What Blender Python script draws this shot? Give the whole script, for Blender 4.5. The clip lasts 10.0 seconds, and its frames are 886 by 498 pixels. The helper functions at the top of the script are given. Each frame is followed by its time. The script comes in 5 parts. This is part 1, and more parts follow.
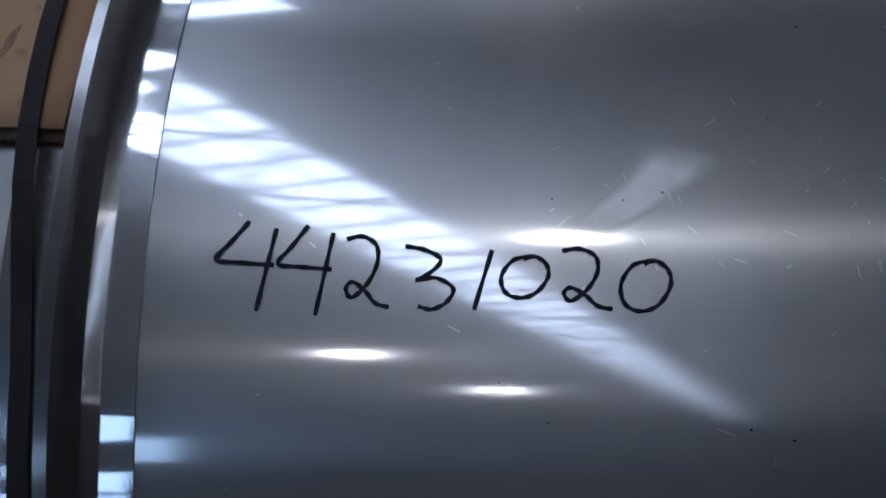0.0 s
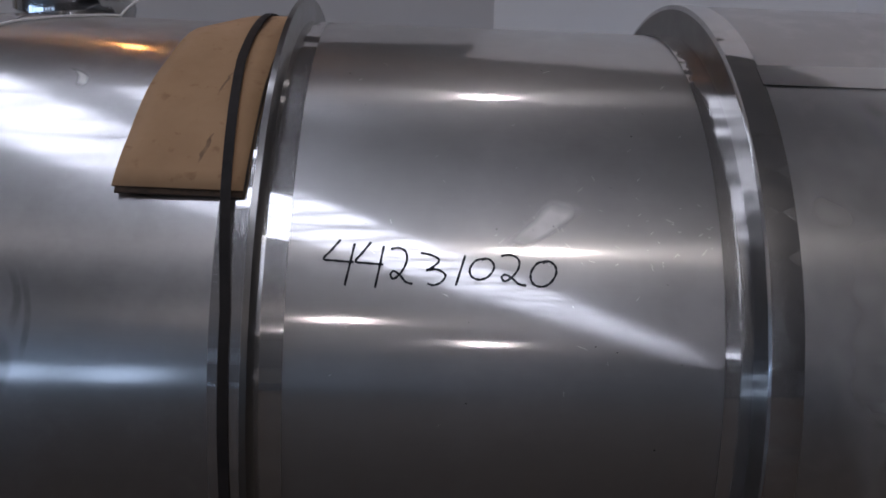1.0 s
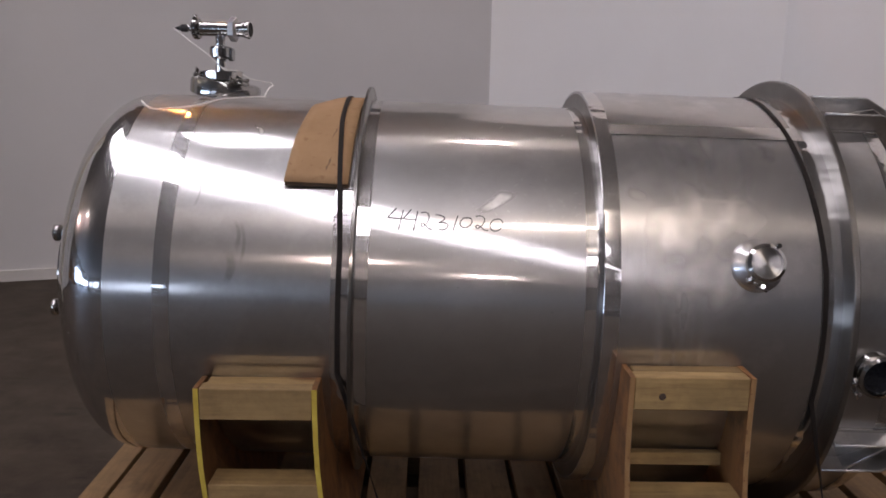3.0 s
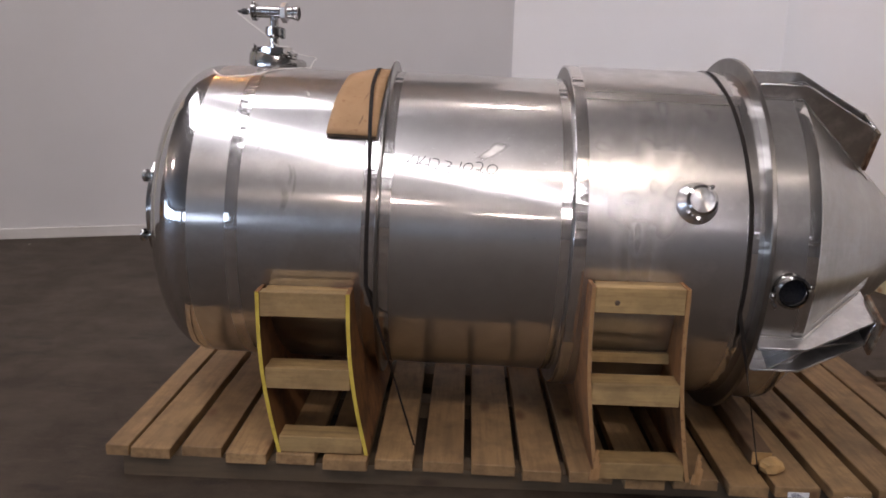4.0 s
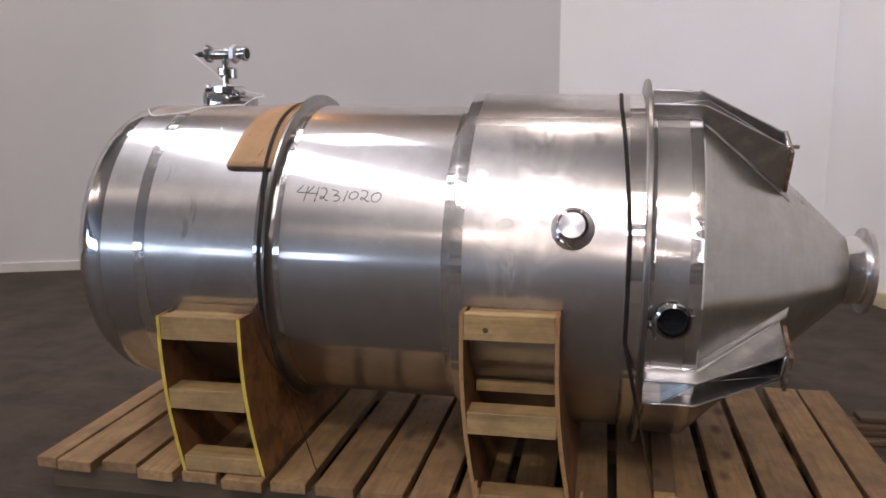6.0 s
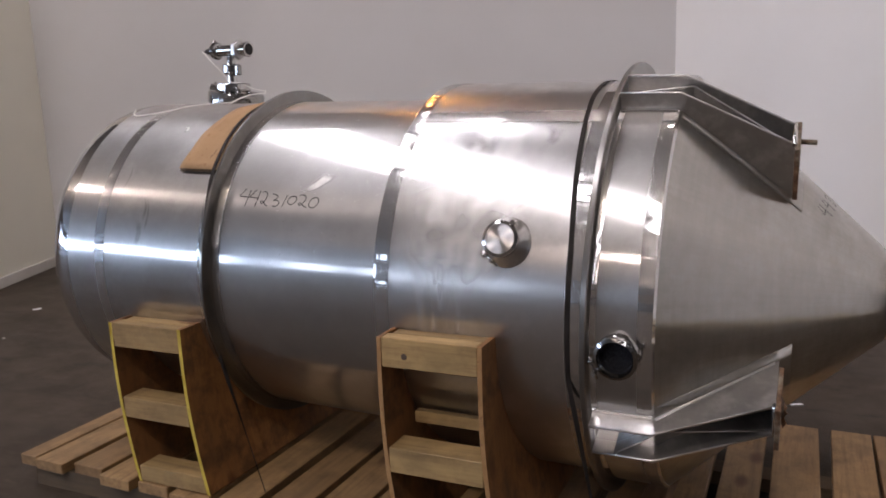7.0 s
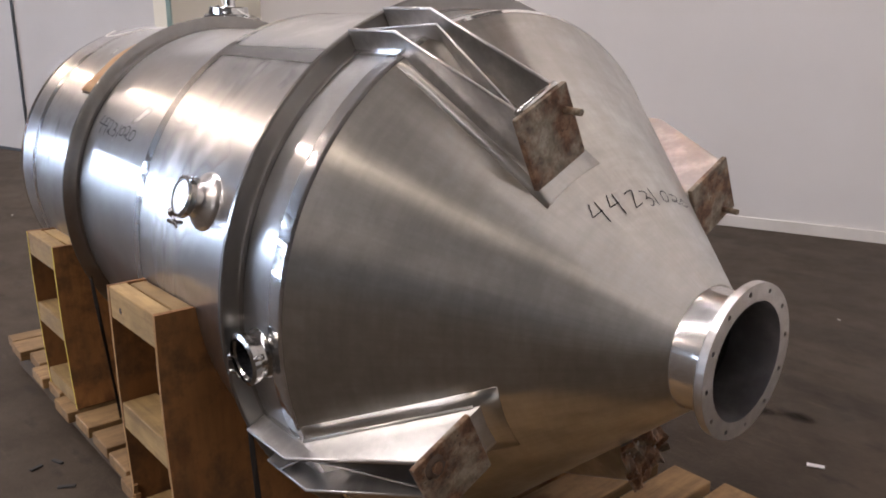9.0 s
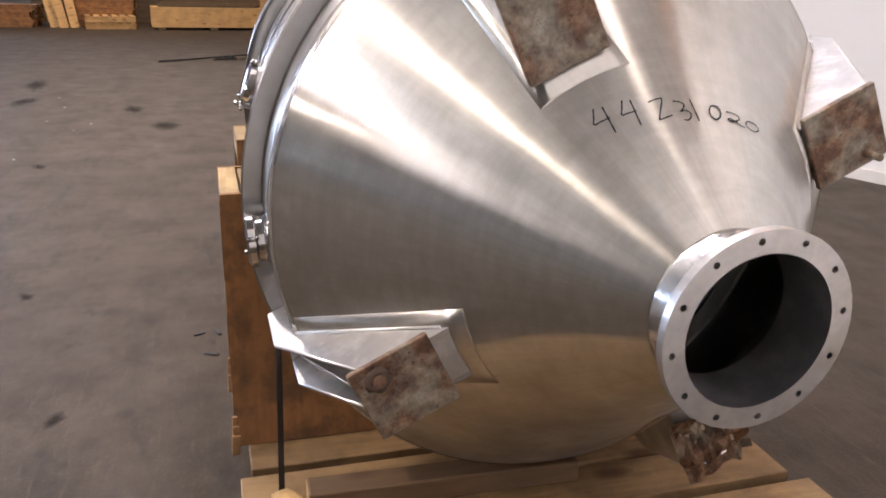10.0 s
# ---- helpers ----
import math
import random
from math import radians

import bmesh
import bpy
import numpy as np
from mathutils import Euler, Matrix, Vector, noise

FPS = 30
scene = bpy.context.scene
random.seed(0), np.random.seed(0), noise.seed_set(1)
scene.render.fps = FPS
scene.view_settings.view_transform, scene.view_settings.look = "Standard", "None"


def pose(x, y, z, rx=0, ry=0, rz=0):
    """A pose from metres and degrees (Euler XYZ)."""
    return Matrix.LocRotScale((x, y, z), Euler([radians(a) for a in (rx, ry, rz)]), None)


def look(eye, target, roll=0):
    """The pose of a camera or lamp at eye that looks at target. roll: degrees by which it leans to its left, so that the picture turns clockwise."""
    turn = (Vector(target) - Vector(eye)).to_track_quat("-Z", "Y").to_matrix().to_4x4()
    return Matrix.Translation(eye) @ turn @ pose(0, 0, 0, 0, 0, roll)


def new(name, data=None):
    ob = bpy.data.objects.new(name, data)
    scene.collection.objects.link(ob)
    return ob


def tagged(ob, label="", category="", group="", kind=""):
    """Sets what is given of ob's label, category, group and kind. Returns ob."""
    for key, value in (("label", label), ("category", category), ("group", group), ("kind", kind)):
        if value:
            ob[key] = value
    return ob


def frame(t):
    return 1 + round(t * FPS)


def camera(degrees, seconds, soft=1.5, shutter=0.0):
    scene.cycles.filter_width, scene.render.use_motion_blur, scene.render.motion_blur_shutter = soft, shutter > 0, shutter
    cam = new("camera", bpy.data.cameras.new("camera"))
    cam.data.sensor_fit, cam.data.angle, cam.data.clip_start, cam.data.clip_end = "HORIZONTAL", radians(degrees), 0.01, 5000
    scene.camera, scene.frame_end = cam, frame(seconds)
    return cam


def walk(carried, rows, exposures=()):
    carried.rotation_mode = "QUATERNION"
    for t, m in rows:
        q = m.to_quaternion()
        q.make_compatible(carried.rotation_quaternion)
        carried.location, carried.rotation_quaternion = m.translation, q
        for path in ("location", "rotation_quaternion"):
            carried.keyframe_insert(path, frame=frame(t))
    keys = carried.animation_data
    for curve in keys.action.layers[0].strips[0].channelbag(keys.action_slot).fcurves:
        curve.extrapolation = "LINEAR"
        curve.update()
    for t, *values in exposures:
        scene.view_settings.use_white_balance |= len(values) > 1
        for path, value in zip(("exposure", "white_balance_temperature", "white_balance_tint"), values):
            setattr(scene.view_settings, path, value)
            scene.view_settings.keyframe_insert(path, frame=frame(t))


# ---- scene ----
cam = camera(57.6, 10.0, 1.8)
PATH = [
    (0, (-0.001, -0.921, 1.168), (0.006, 0.98, 0.584), 0.4),
    (0.5, (-0.001, -1.074, 1.24), (0.008, 0.825, 0.607), 0.6),
    (1, (-0.019, -1.372, 1.29), (0.029, 0.552, 0.748), 1.15),
    (1.5, (-0.045, -1.786, 1.335), (0.022, 0.164, 0.893), 1.6),
    (2, (-0.065, -2.231, 1.346), (0.009, -0.265, 0.988), 2.2),
    (2.5, (-0.043, -2.236, 1.348), (0.009, -0.273, 0.97), 2.0),
    (2.7, (-0.04, -2.261, 1.34), (0.01, -0.299, 0.956), 1.3),
    (3.8, (0.007, -2.827, 1.288), (-0.016, -0.869, 0.88), 1.8),
    (4, (0.036, -2.919, 1.294), (-0.008, -0.966, 0.862), 1.6),
    (4.5, (0.112, -3.119, 1.297), (0.157, -1.164, 0.877), 1.5),
    (5, (0.337, -3.193, 1.294), (0.377, -1.228, 0.926), 0.5),
    (5.5, (0.574, -3.117, 1.29), (0.43, -1.155, 0.929), 0.3),
    (5.7, (0.662, -3.009, 1.288), (0.424, -1.056, 0.931), 0.0),
    (6.8, (1.296, -2.487, 1.295), (0.53, -0.676, 0.927), -1.7),
    (7, (1.398, -2.366, 1.284), (0.576, -0.581, 0.915), -1.9),
    (7.5, (1.624, -2.054, 1.31), (0.732, -0.308, 0.916), -1.9),
    (8, (1.902, -1.825, 1.298), (0.842, -0.178, 0.891), -1.7),
    (8.5, (2.128, -1.545, 1.279), (0.848, -0.081, 0.812), -1.3),
    (9, (2.309, -1.25, 1.277), (0.85, 0.016, 0.757), 0.3),
    (9.5, (2.504, -0.988, 1.228), (0.808, -0.096, 0.654), 0.8),
    (10, (2.485, -0.674, 1.153), (0.665, -0.135, 0.523), 1.5),
]
EXPOSURES = [(0.0, -2.4, 5250, 16), (0.5, -2.45, 5650, 18), (1.0, -2.3, 6050, 22), (2.0, -1.83, 6700, 26), (2.7, -1.62, 6900, 27), (3.8, -1.1, 7000, 26), (5.5, -0.82, 7000, 25), (7.5, -1.1, 7100, 25), (8.5, -0.95, 7200, 25), (9.0, -0.58, 7200, 24), (10.0, 0.22, 7050, 24)]
walk(cam, [(t, look(eye, target, roll)) for t, eye, target, roll in PATH], EXPOSURES)

# ---- light ----
world = bpy.data.worlds.new("world")
scene.world = world
world.use_nodes = True
_sky = world.node_tree.nodes.new("ShaderNodeTexSky")
_sky.sky_type = "NISHITA"
_sky.sun_disc = False
_sky.sun_elevation, _sky.sun_rotation = radians(35), radians(200)
_bg = world.node_tree.nodes["Background"]
_bg.inputs[1].default_value = 0.08
world.node_tree.links.new(_sky.outputs[0], _bg.inputs[0])

LAMPS = [  # x, y, z, watts, colour
    (0.56, 1.4, 6.4, 80, (1.0, 0.95, 0.88)),
    (1.35, -5.4, 6.4, 300, (1.0, 0.94, 0.80)),
    (-1.4, -13.6, 6.4, 260, (1.0, 0.92, 0.82)),
    (1.8, -20.0, 6.4, 260, (1.0, 0.93, 0.84)),
    (-8.5, -4.5, 6.4, 260, (1.0, 0.94, 0.86)),
    (-15.2, -1.8, 6.4, 460, (1.0, 0.86, 0.70)),
]
SODIUM = (-2.7, 4.5, 6.4, 48, (1.0, 0.42, 0.12))
UPLIGHT = 2.6  # the diffusers also throw light sideways and up
SKYLIGHT = 24.0
DOORLIGHT = 42.0

# ---- materials ----


def node_mat(name):
    m = bpy.data.materials.new(name)
    m.use_nodes = True
    nt = m.node_tree
    return m, nt, nt.nodes["Principled BSDF"]


def add(nt, kind, **kw):
    n = nt.nodes.new(kind)
    for k, v in kw.items():
        if k in ("operation", "blend_type", "data_type", "noise_dimensions", "feature", "wave_type", "bands_direction"):
            if k == "operation":
                n.operation = v
            elif k == "blend_type":
                n.blend_type = v
            elif k == "data_type":
                n.data_type = v
            elif k == "feature":
                n.feature = v
            elif k == "wave_type":
                n.wave_type = v
            elif k == "bands_direction":
                n.bands_direction = v
        else:
            n.inputs[k].default_value = v
    return n


def coords(nt, stretch=(1, 1, 1), per_object=False):
    tc = nt.nodes.new("ShaderNodeTexCoord")
    mp = nt.nodes.new("ShaderNodeMapping")
    mp.inputs["Scale"].default_value = stretch
    nt.links.new(tc.outputs["Object"], mp.inputs["Vector"])
    if per_object:
        info = nt.nodes.new("ShaderNodeObjectInfo")
        mul = add(nt, "ShaderNodeMath", operation="MULTIPLY")
        mul.inputs[1].default_value = 37.0
        nt.links.new(info.outputs["Random"], mul.inputs[0])
        nt.links.new(mul.outputs[0], mp.inputs["Location"])
        return mp.outputs[0], info.outputs["Random"]
    return mp.outputs[0], None


def noise_of(nt, vec, scale, detail=4.0, rough=0.55):
    n = add(nt, "ShaderNodeTexNoise", Scale=scale, Detail=detail, Roughness=rough)
    nt.links.new(vec, n.inputs["Vector"])
    return n.outputs["Fac"]


def ramp(nt, fac, stops):
    r = nt.nodes.new("ShaderNodeValToRGB")
    els = r.color_ramp.elements
    while len(els) < len(stops):
        els.new(0.5)
    for e, (p, c) in zip(els, stops):
        e.position = p
        e.color = (*c, 1) if len(c) == 3 else (c[0], c[0], c[0], 1)
    nt.links.new(fac, r.inputs[0])
    return r.outputs[0]


def mix(nt, fac, a, b, blend="MIX"):
    m = nt.nodes.new("ShaderNodeMixRGB")
    m.blend_type = blend
    for sock, v in ((m.inputs[0], fac), (m.inputs[1], a), (m.inputs[2], b)):
        if isinstance(v, (int, float)):
            sock.default_value = v
        elif isinstance(v, tuple):
            sock.default_value = (*v, 1)
        else:
            nt.links.new(v, sock)
    return m.outputs[0]


def mapped(nt, fac, lo, hi, a=0.0, b=1.0):
    m = nt.nodes.new("ShaderNodeMapRange")
    for i, v in enumerate((a, b, lo, hi)):
        m.inputs[i + 1].default_value = v
    nt.links.new(fac, m.inputs[0])
    return m.outputs[0]


def bump_of(nt, bsdfs, height, strength, distance):
    b = add(nt, "ShaderNodeBump", Strength=strength, Distance=distance)
    nt.links.new(height, b.inputs["Height"])
    for s in bsdfs:
        nt.links.new(b.outputs[0], s.inputs["Normal"])
    return b


def steel(name, sharp, haze, share, tint=(0.60, 0.59, 0.58), stain=0.0, stain_scale=4.0, grain=(3, 60, 60), bump=0.02, dark=0.75, stain_rough=0.55, aniso=0.0, blotch=0.0, soft=0.0, wavy=0.0, ripple=0.0, drawn=0.0, strokes=0.0):
    """Stainless sheet: a clear reflection and a wide hazy one, with rolling grain, smears and dull stains."""
    m, nt, p = node_mat(name)
    out = nt.nodes["Material Output"]
    vec, _ = coords(nt, grain)
    plain, _ = coords(nt)
    fine = noise_of(nt, vec, 6.0, 5.0, 0.7)
    cloud = noise_of(nt, plain, stain_scale, 5.0, 0.62)
    big = noise_of(nt, plain, 1.3, 2.0)
    dull = ramp(nt, cloud, [(0.50, (0.0,)), (0.68, (1.0,))])
    colour = mix(nt, ramp(nt, fine, [(0.3, (0.0,)), (0.7, (1.0,))]), tuple(c * 0.93 for c in tint), tint)
    colour = mix(nt, mapped(nt, big, 0.0, 0.35), colour, tuple(c * dark for c in tint))
    if blotch:
        spots = noise_of(nt, plain, 5.0, 3.0, 0.5)
        colour = mix(nt, ramp(nt, spots, [(0.58, (0.0,)), (0.74, (blotch,))]), colour, tuple(c * 0.45 for c in tint))
    if strokes:
        tc = nt.nodes.new("ShaderNodeTexCoord")
        sep = nt.nodes.new("ShaderNodeSeparateXYZ")
        nt.links.new(tc.outputs["Object"], sep.inputs[0])
        turn = add(nt, "ShaderNodeMath", operation="ARCTAN2")
        nt.links.new(sep.outputs[1], turn.inputs[0])
        nt.links.new(sep.outputs[2], turn.inputs[1])
        both = nt.nodes.new("ShaderNodeCombineXYZ")
        nt.links.new(sep.outputs[0], both.inputs[0])
        nt.links.new(turn.outputs[0], both.inputs[1])
        for size, low in (((70, 2.2, 1), 0.80), ((2.5, 34, 1), 0.86)):
            mp = nt.nodes.new("ShaderNodeMapping")
            mp.inputs["Scale"].default_value = size
            nt.links.new(both.outputs[0], mp.inputs["Vector"])
            line = noise_of(nt, mp.outputs[0], 1.0, 4.0, 0.6)
            colour = mix(nt, ramp(nt, line, [(0.36, (strokes,)), (0.60, (0.0,))]), colour, tuple(c * low * 0.82 for c in tint))
            fine = mix(nt, 0.35, fine, line)
    q = nt.nodes.new("ShaderNodeBsdfPrincipled")
    if aniso:
        t = nt.nodes.new("ShaderNodeTangent")
        t.direction_type, t.axis = "RADIAL", "X"
        for s, pull in ((q, aniso), (p, drawn)):
            nt.links.new(t.outputs[0], s.inputs["Tangent"])
            s.inputs["Anisotropic"].default_value = pull
            s.inputs["Anisotropic Rotation"].default_value = 0.25
    for s, r in ((p, sharp), (q, haze)):
        s.inputs["Metallic"].default_value = 1.0
        nt.links.new(colour, s.inputs["Base Color"])
        nt.links.new(mapped(nt, fine, r * 0.85, r * 1.2), s.inputs["Roughness"])
    d = nt.nodes.new("ShaderNodeBsdfPrincipled")
    d.inputs["Metallic"].default_value = 0.95
    d.inputs["Roughness"].default_value = stain_rough
    d.inputs["Base Color"].default_value = (*[c * 1.02 for c in tint], 1)
    top = bump_of(nt, (p, q), fine, bump, 0.0015)
    if wavy:
        uneven, _ = coords(nt, (0.55, 1, 1))
        low = add(nt, "ShaderNodeBump", Strength=wavy, Distance=0.006)
        nt.links.new(noise_of(nt, uneven, 16.0, 2.0, 0.4), low.inputs["Height"])
        nt.links.new(low.outputs[0], top.inputs["Normal"])
    if ripple:
        across, _ = coords(nt, (0.06, 1, 1))
        low = add(nt, "ShaderNodeBump", Strength=ripple, Distance=0.012)
        nt.links.new(noise_of(nt, across, 19.0, 1.0, 0.4), low.inputs["Height"])
        nt.links.new(low.outputs[0], top.inputs["Normal"])
    a = nt.nodes.new("ShaderNodeMixShader")
    nt.links.new(mapped(nt, cloud, share - 0.1, share + 0.1, 0.3, 0.7), a.inputs[0])
    nt.links.new(p.outputs[0], a.inputs[1])
    nt.links.new(q.outputs[0], a.inputs[2])
    b = nt.nodes.new("ShaderNodeMixShader")
    k = add(nt, "ShaderNodeMath", operation="MULTIPLY")
    k.inputs[1].default_value = stain
    nt.links.new(dull, k.inputs[0])
    k2 = add(nt, "ShaderNodeMath", operation="ADD")
    k2.inputs[1].default_value = soft
    nt.links.new(k.outputs[0], k2.inputs[0])
    nt.links.new(k2.outputs[0], b.inputs[0])
    nt.links.new(a.outputs[0], b.inputs[1])
    nt.links.new(d.outputs[0], b.inputs[2])
    nt.links.new(b.outputs[0], out.inputs[0])
    return m


def wood(name, light, darkc, rough=0.7, grain_axis="y", grime=0.0):
    m, nt, p = node_mat(name)
    stretch = {"x": (2.2, 26, 26), "y": (26, 2.2, 26), "z": (26, 26, 2.2)}[grain_axis]
    vec, rnd = coords(nt, stretch, True)
    soft, _ = coords(nt, (1, 1, 1), True)
    fine = noise_of(nt, vec, 2.4, 6.0, 0.65)
    cloud = noise_of(nt, soft, 5.0, 4.0)
    colour = ramp(nt, fine, [(0.30, tuple(0.65 * a + 0.25 * b for a, b in zip(darkc, light))), (0.5, tuple(0.25 * a + 0.72 * b for a, b in zip(darkc, light))), (0.72, light)])
    colour = mix(nt, ramp(nt, cloud, [(0.38, (0.0,)), (0.68, (0.75,))]), colour, tuple(c * 0.50 for c in light))
    colour = mix(nt, mapped(nt, rnd, 0.0, 0.55), colour, tuple(c * 0.75 for c in darkc))
    old = noise_of(nt, vec, 0.7, 4.0, 0.6)
    colour = mix(nt, ramp(nt, old, [(0.52, (0.0,)), (0.74, (0.38,))]), colour, (0.075, 0.044, 0.022))
    knot = add(nt, "ShaderNodeTexVoronoi", Scale=1.0)
    kv, _ = coords(nt, tuple(0.28 * s if s > 10 else 1.6 * s for s in stretch), True)
    nt.links.new(kv, knot.inputs["Vector"])
    kf = ramp(nt, knot.outputs["Distance"], [(0.06, (0.95,)), (0.11, (0.7,)), (0.20, (0.0,))])
    colour = mix(nt, kf, colour, tuple(c * k for c, k in zip(darkc, (0.55, 0.40, 0.32))))
    if grime:
        dirt = noise_of(nt, soft, 9.0, 6.0, 0.68)
        colour = mix(nt, ramp(nt, dirt, [(0.46, (0.0,)), (0.62, (grime,))]), colour, (0.045, 0.024, 0.012))
    nt.links.new(colour, p.inputs["Base Color"])
    p.inputs["Roughness"].default_value = rough
    bump_of(nt, (p,), fine, 0.25, 0.002)
    return m


def paint(name, c1, c2, scale=3.0, rough=0.6, bump=0.1, dist=0.002, speck=None, fine_scale=60.0, gloss=0.5):
    m, nt, p = node_mat(name)
    p.inputs["Specular IOR Level"].default_value = gloss
    vec, _ = coords(nt)
    big = noise_of(nt, vec, scale, 5.0, 0.6)
    fine = noise_of(nt, vec, fine_scale, 3.0)
    colour = mix(nt, ramp(nt, big, [(0.3, (0.0,)), (0.7, (1.0,))]), c1, c2)
    if speck:
        colour = mix(nt, ramp(nt, fine, [(0.62, (0.0,)), (0.72, (1.0,))]), colour, speck)
    nt.links.new(colour, p.inputs["Base Color"])
    nt.links.new(mapped(nt, fine, rough * 0.85, min(1.0, rough * 1.15)), p.inputs["Roughness"])
    bump_of(nt, (p,), fine, bump, dist)
    return m


def glow(name, colour, strength):
    m, nt, p = node_mat(name)
    p.inputs["Base Color"].default_value = (0, 0, 0, 1)
    p.inputs["Emission Color"].default_value = (*colour, 1)
    p.inputs["Emission Strength"].default_value = strength
    return m


def floor_mat():
    m, nt, p = node_mat("worn_concrete")
    vec, _ = coords(nt)
    big = noise_of(nt, vec, 0.55, 6.0, 0.65)
    mid = noise_of(nt, vec, 3.5, 6.0, 0.7)
    fine = noise_of(nt, vec, 90.0, 4.0, 0.7)
    streak, _ = coords(nt, (0.5, 4.0, 1))
    tyre = noise_of(nt, streak, 0.9, 5.0, 0.6)
    c = mix(nt, ramp(nt, big, [(0.3, (0.0,)), (0.7, (1.0,))]), (0.0393, 0.0279, 0.0185), (0.0612, 0.0449, 0.0310))
    c = mix(nt, ramp(nt, mid, [(0.40, (0.0,)), (0.62, (0.8,))]), c, (0.0316, 0.0216, 0.0138))
    c = mix(nt, ramp(nt, tyre, [(0.52, (0.0,)), (0.72, (0.65,))]), c, (0.0175, 0.0125, 0.0084))
    c = mix(nt, ramp(nt, fine, [(0.60, (0.0,)), (0.76, (0.7,))]), c, (0.1146, 0.0870, 0.0611))
    spots = add(nt, "ShaderNodeTexVoronoi", Scale=2.3)
    nt.links.new(vec, spots.inputs["Vector"])
    c = mix(nt, ramp(nt, spots.outputs["Distance"], [(0.04, (0.4,)), (0.13, (0.0,))]), c, (0.0109, 0.0080, 0.0056))
    blot, _ = coords(nt, (0.8, 1.7, 1))
    drops = noise_of(nt, blot, 5.5, 3.0, 0.55)
    c = mix(nt, ramp(nt, drops, [(0.60, (0.0,)), (0.70, (0.55,))]), c, (0.0142, 0.0099, 0.0067))
    scuff = noise_of(nt, streak, 11.0, 6.0, 0.75)
    c = mix(nt, ramp(nt, scuff, [(0.56, (0.0,)), (0.72, (0.6,))]), c, (0.0928, 0.0700, 0.0491))
    nt.links.new(c, p.inputs["Base Color"])
    nt.links.new(mapped(nt, mid, 0.55, 0.85), p.inputs["Roughness"])
    p.inputs["Specular IOR Level"].default_value = 0.3
    bump_of(nt, (p,), fine, 0.5, 0.004)
    return m


def rust_mat(name="rusty_plate", lift=1.0):
    """Scaled plate: bare grey metal with brown rust patches and dark pits."""
    m, nt, p = node_mat(name)
    vec, _ = coords(nt, (1, 1, 1), True)
    a = noise_of(nt, vec, 34.0, 6.0, 0.68)
    b = noise_of(nt, vec, 9.0, 6.0, 0.66)
    k = noise_of(nt, vec, 95.0, 4.0, 0.65)
    pale = ramp(nt, a, [(0.30, (0.13, 0.105, 0.075)), (0.5, (0.25, 0.225, 0.175)), (0.72, (0.40, 0.385, 0.33))])
    brown = ramp(nt, a, [(0.32, (0.030 * lift, 0.014 * lift, 0.009 * lift)), (0.5, (0.128 * lift, 0.064 * lift, 0.035 * lift)), (0.68, (0.27 * lift, 0.168 * lift, 0.102 * lift))])
    c = mix(nt, ramp(nt, b, [(0.39, (0.10,)), (0.54, (1.0,))]), pale, brown)
    c = mix(nt, ramp(nt, k, [(0.62, (0.0,)), (0.70, (0.8,))]), c, (0.022, 0.013, 0.009))
    nt.links.new(c, p.inputs["Base Color"])
    p.inputs["Metallic"].default_value = 0.2
    nt.links.new(mapped(nt, a, 0.4, 0.85), p.inputs["Roughness"])
    bump_of(nt, (p,), b, 0.8, 0.006)
    return m


def ink_mat():
    m, nt, p = node_mat("ink_and_bore_black")
    vec, _ = coords(nt)
    nt.links.new(ramp(nt, noise_of(nt, vec, 160.0, 3.0), [(0.3, (0.006, 0.0065, 0.009)), (0.75, (0.03, 0.032, 0.038))]), p.inputs["Base Color"])
    p.inputs["Roughness"].default_value = 0.85
    p.inputs["Specular IOR Level"].default_value = 0.12
    return m


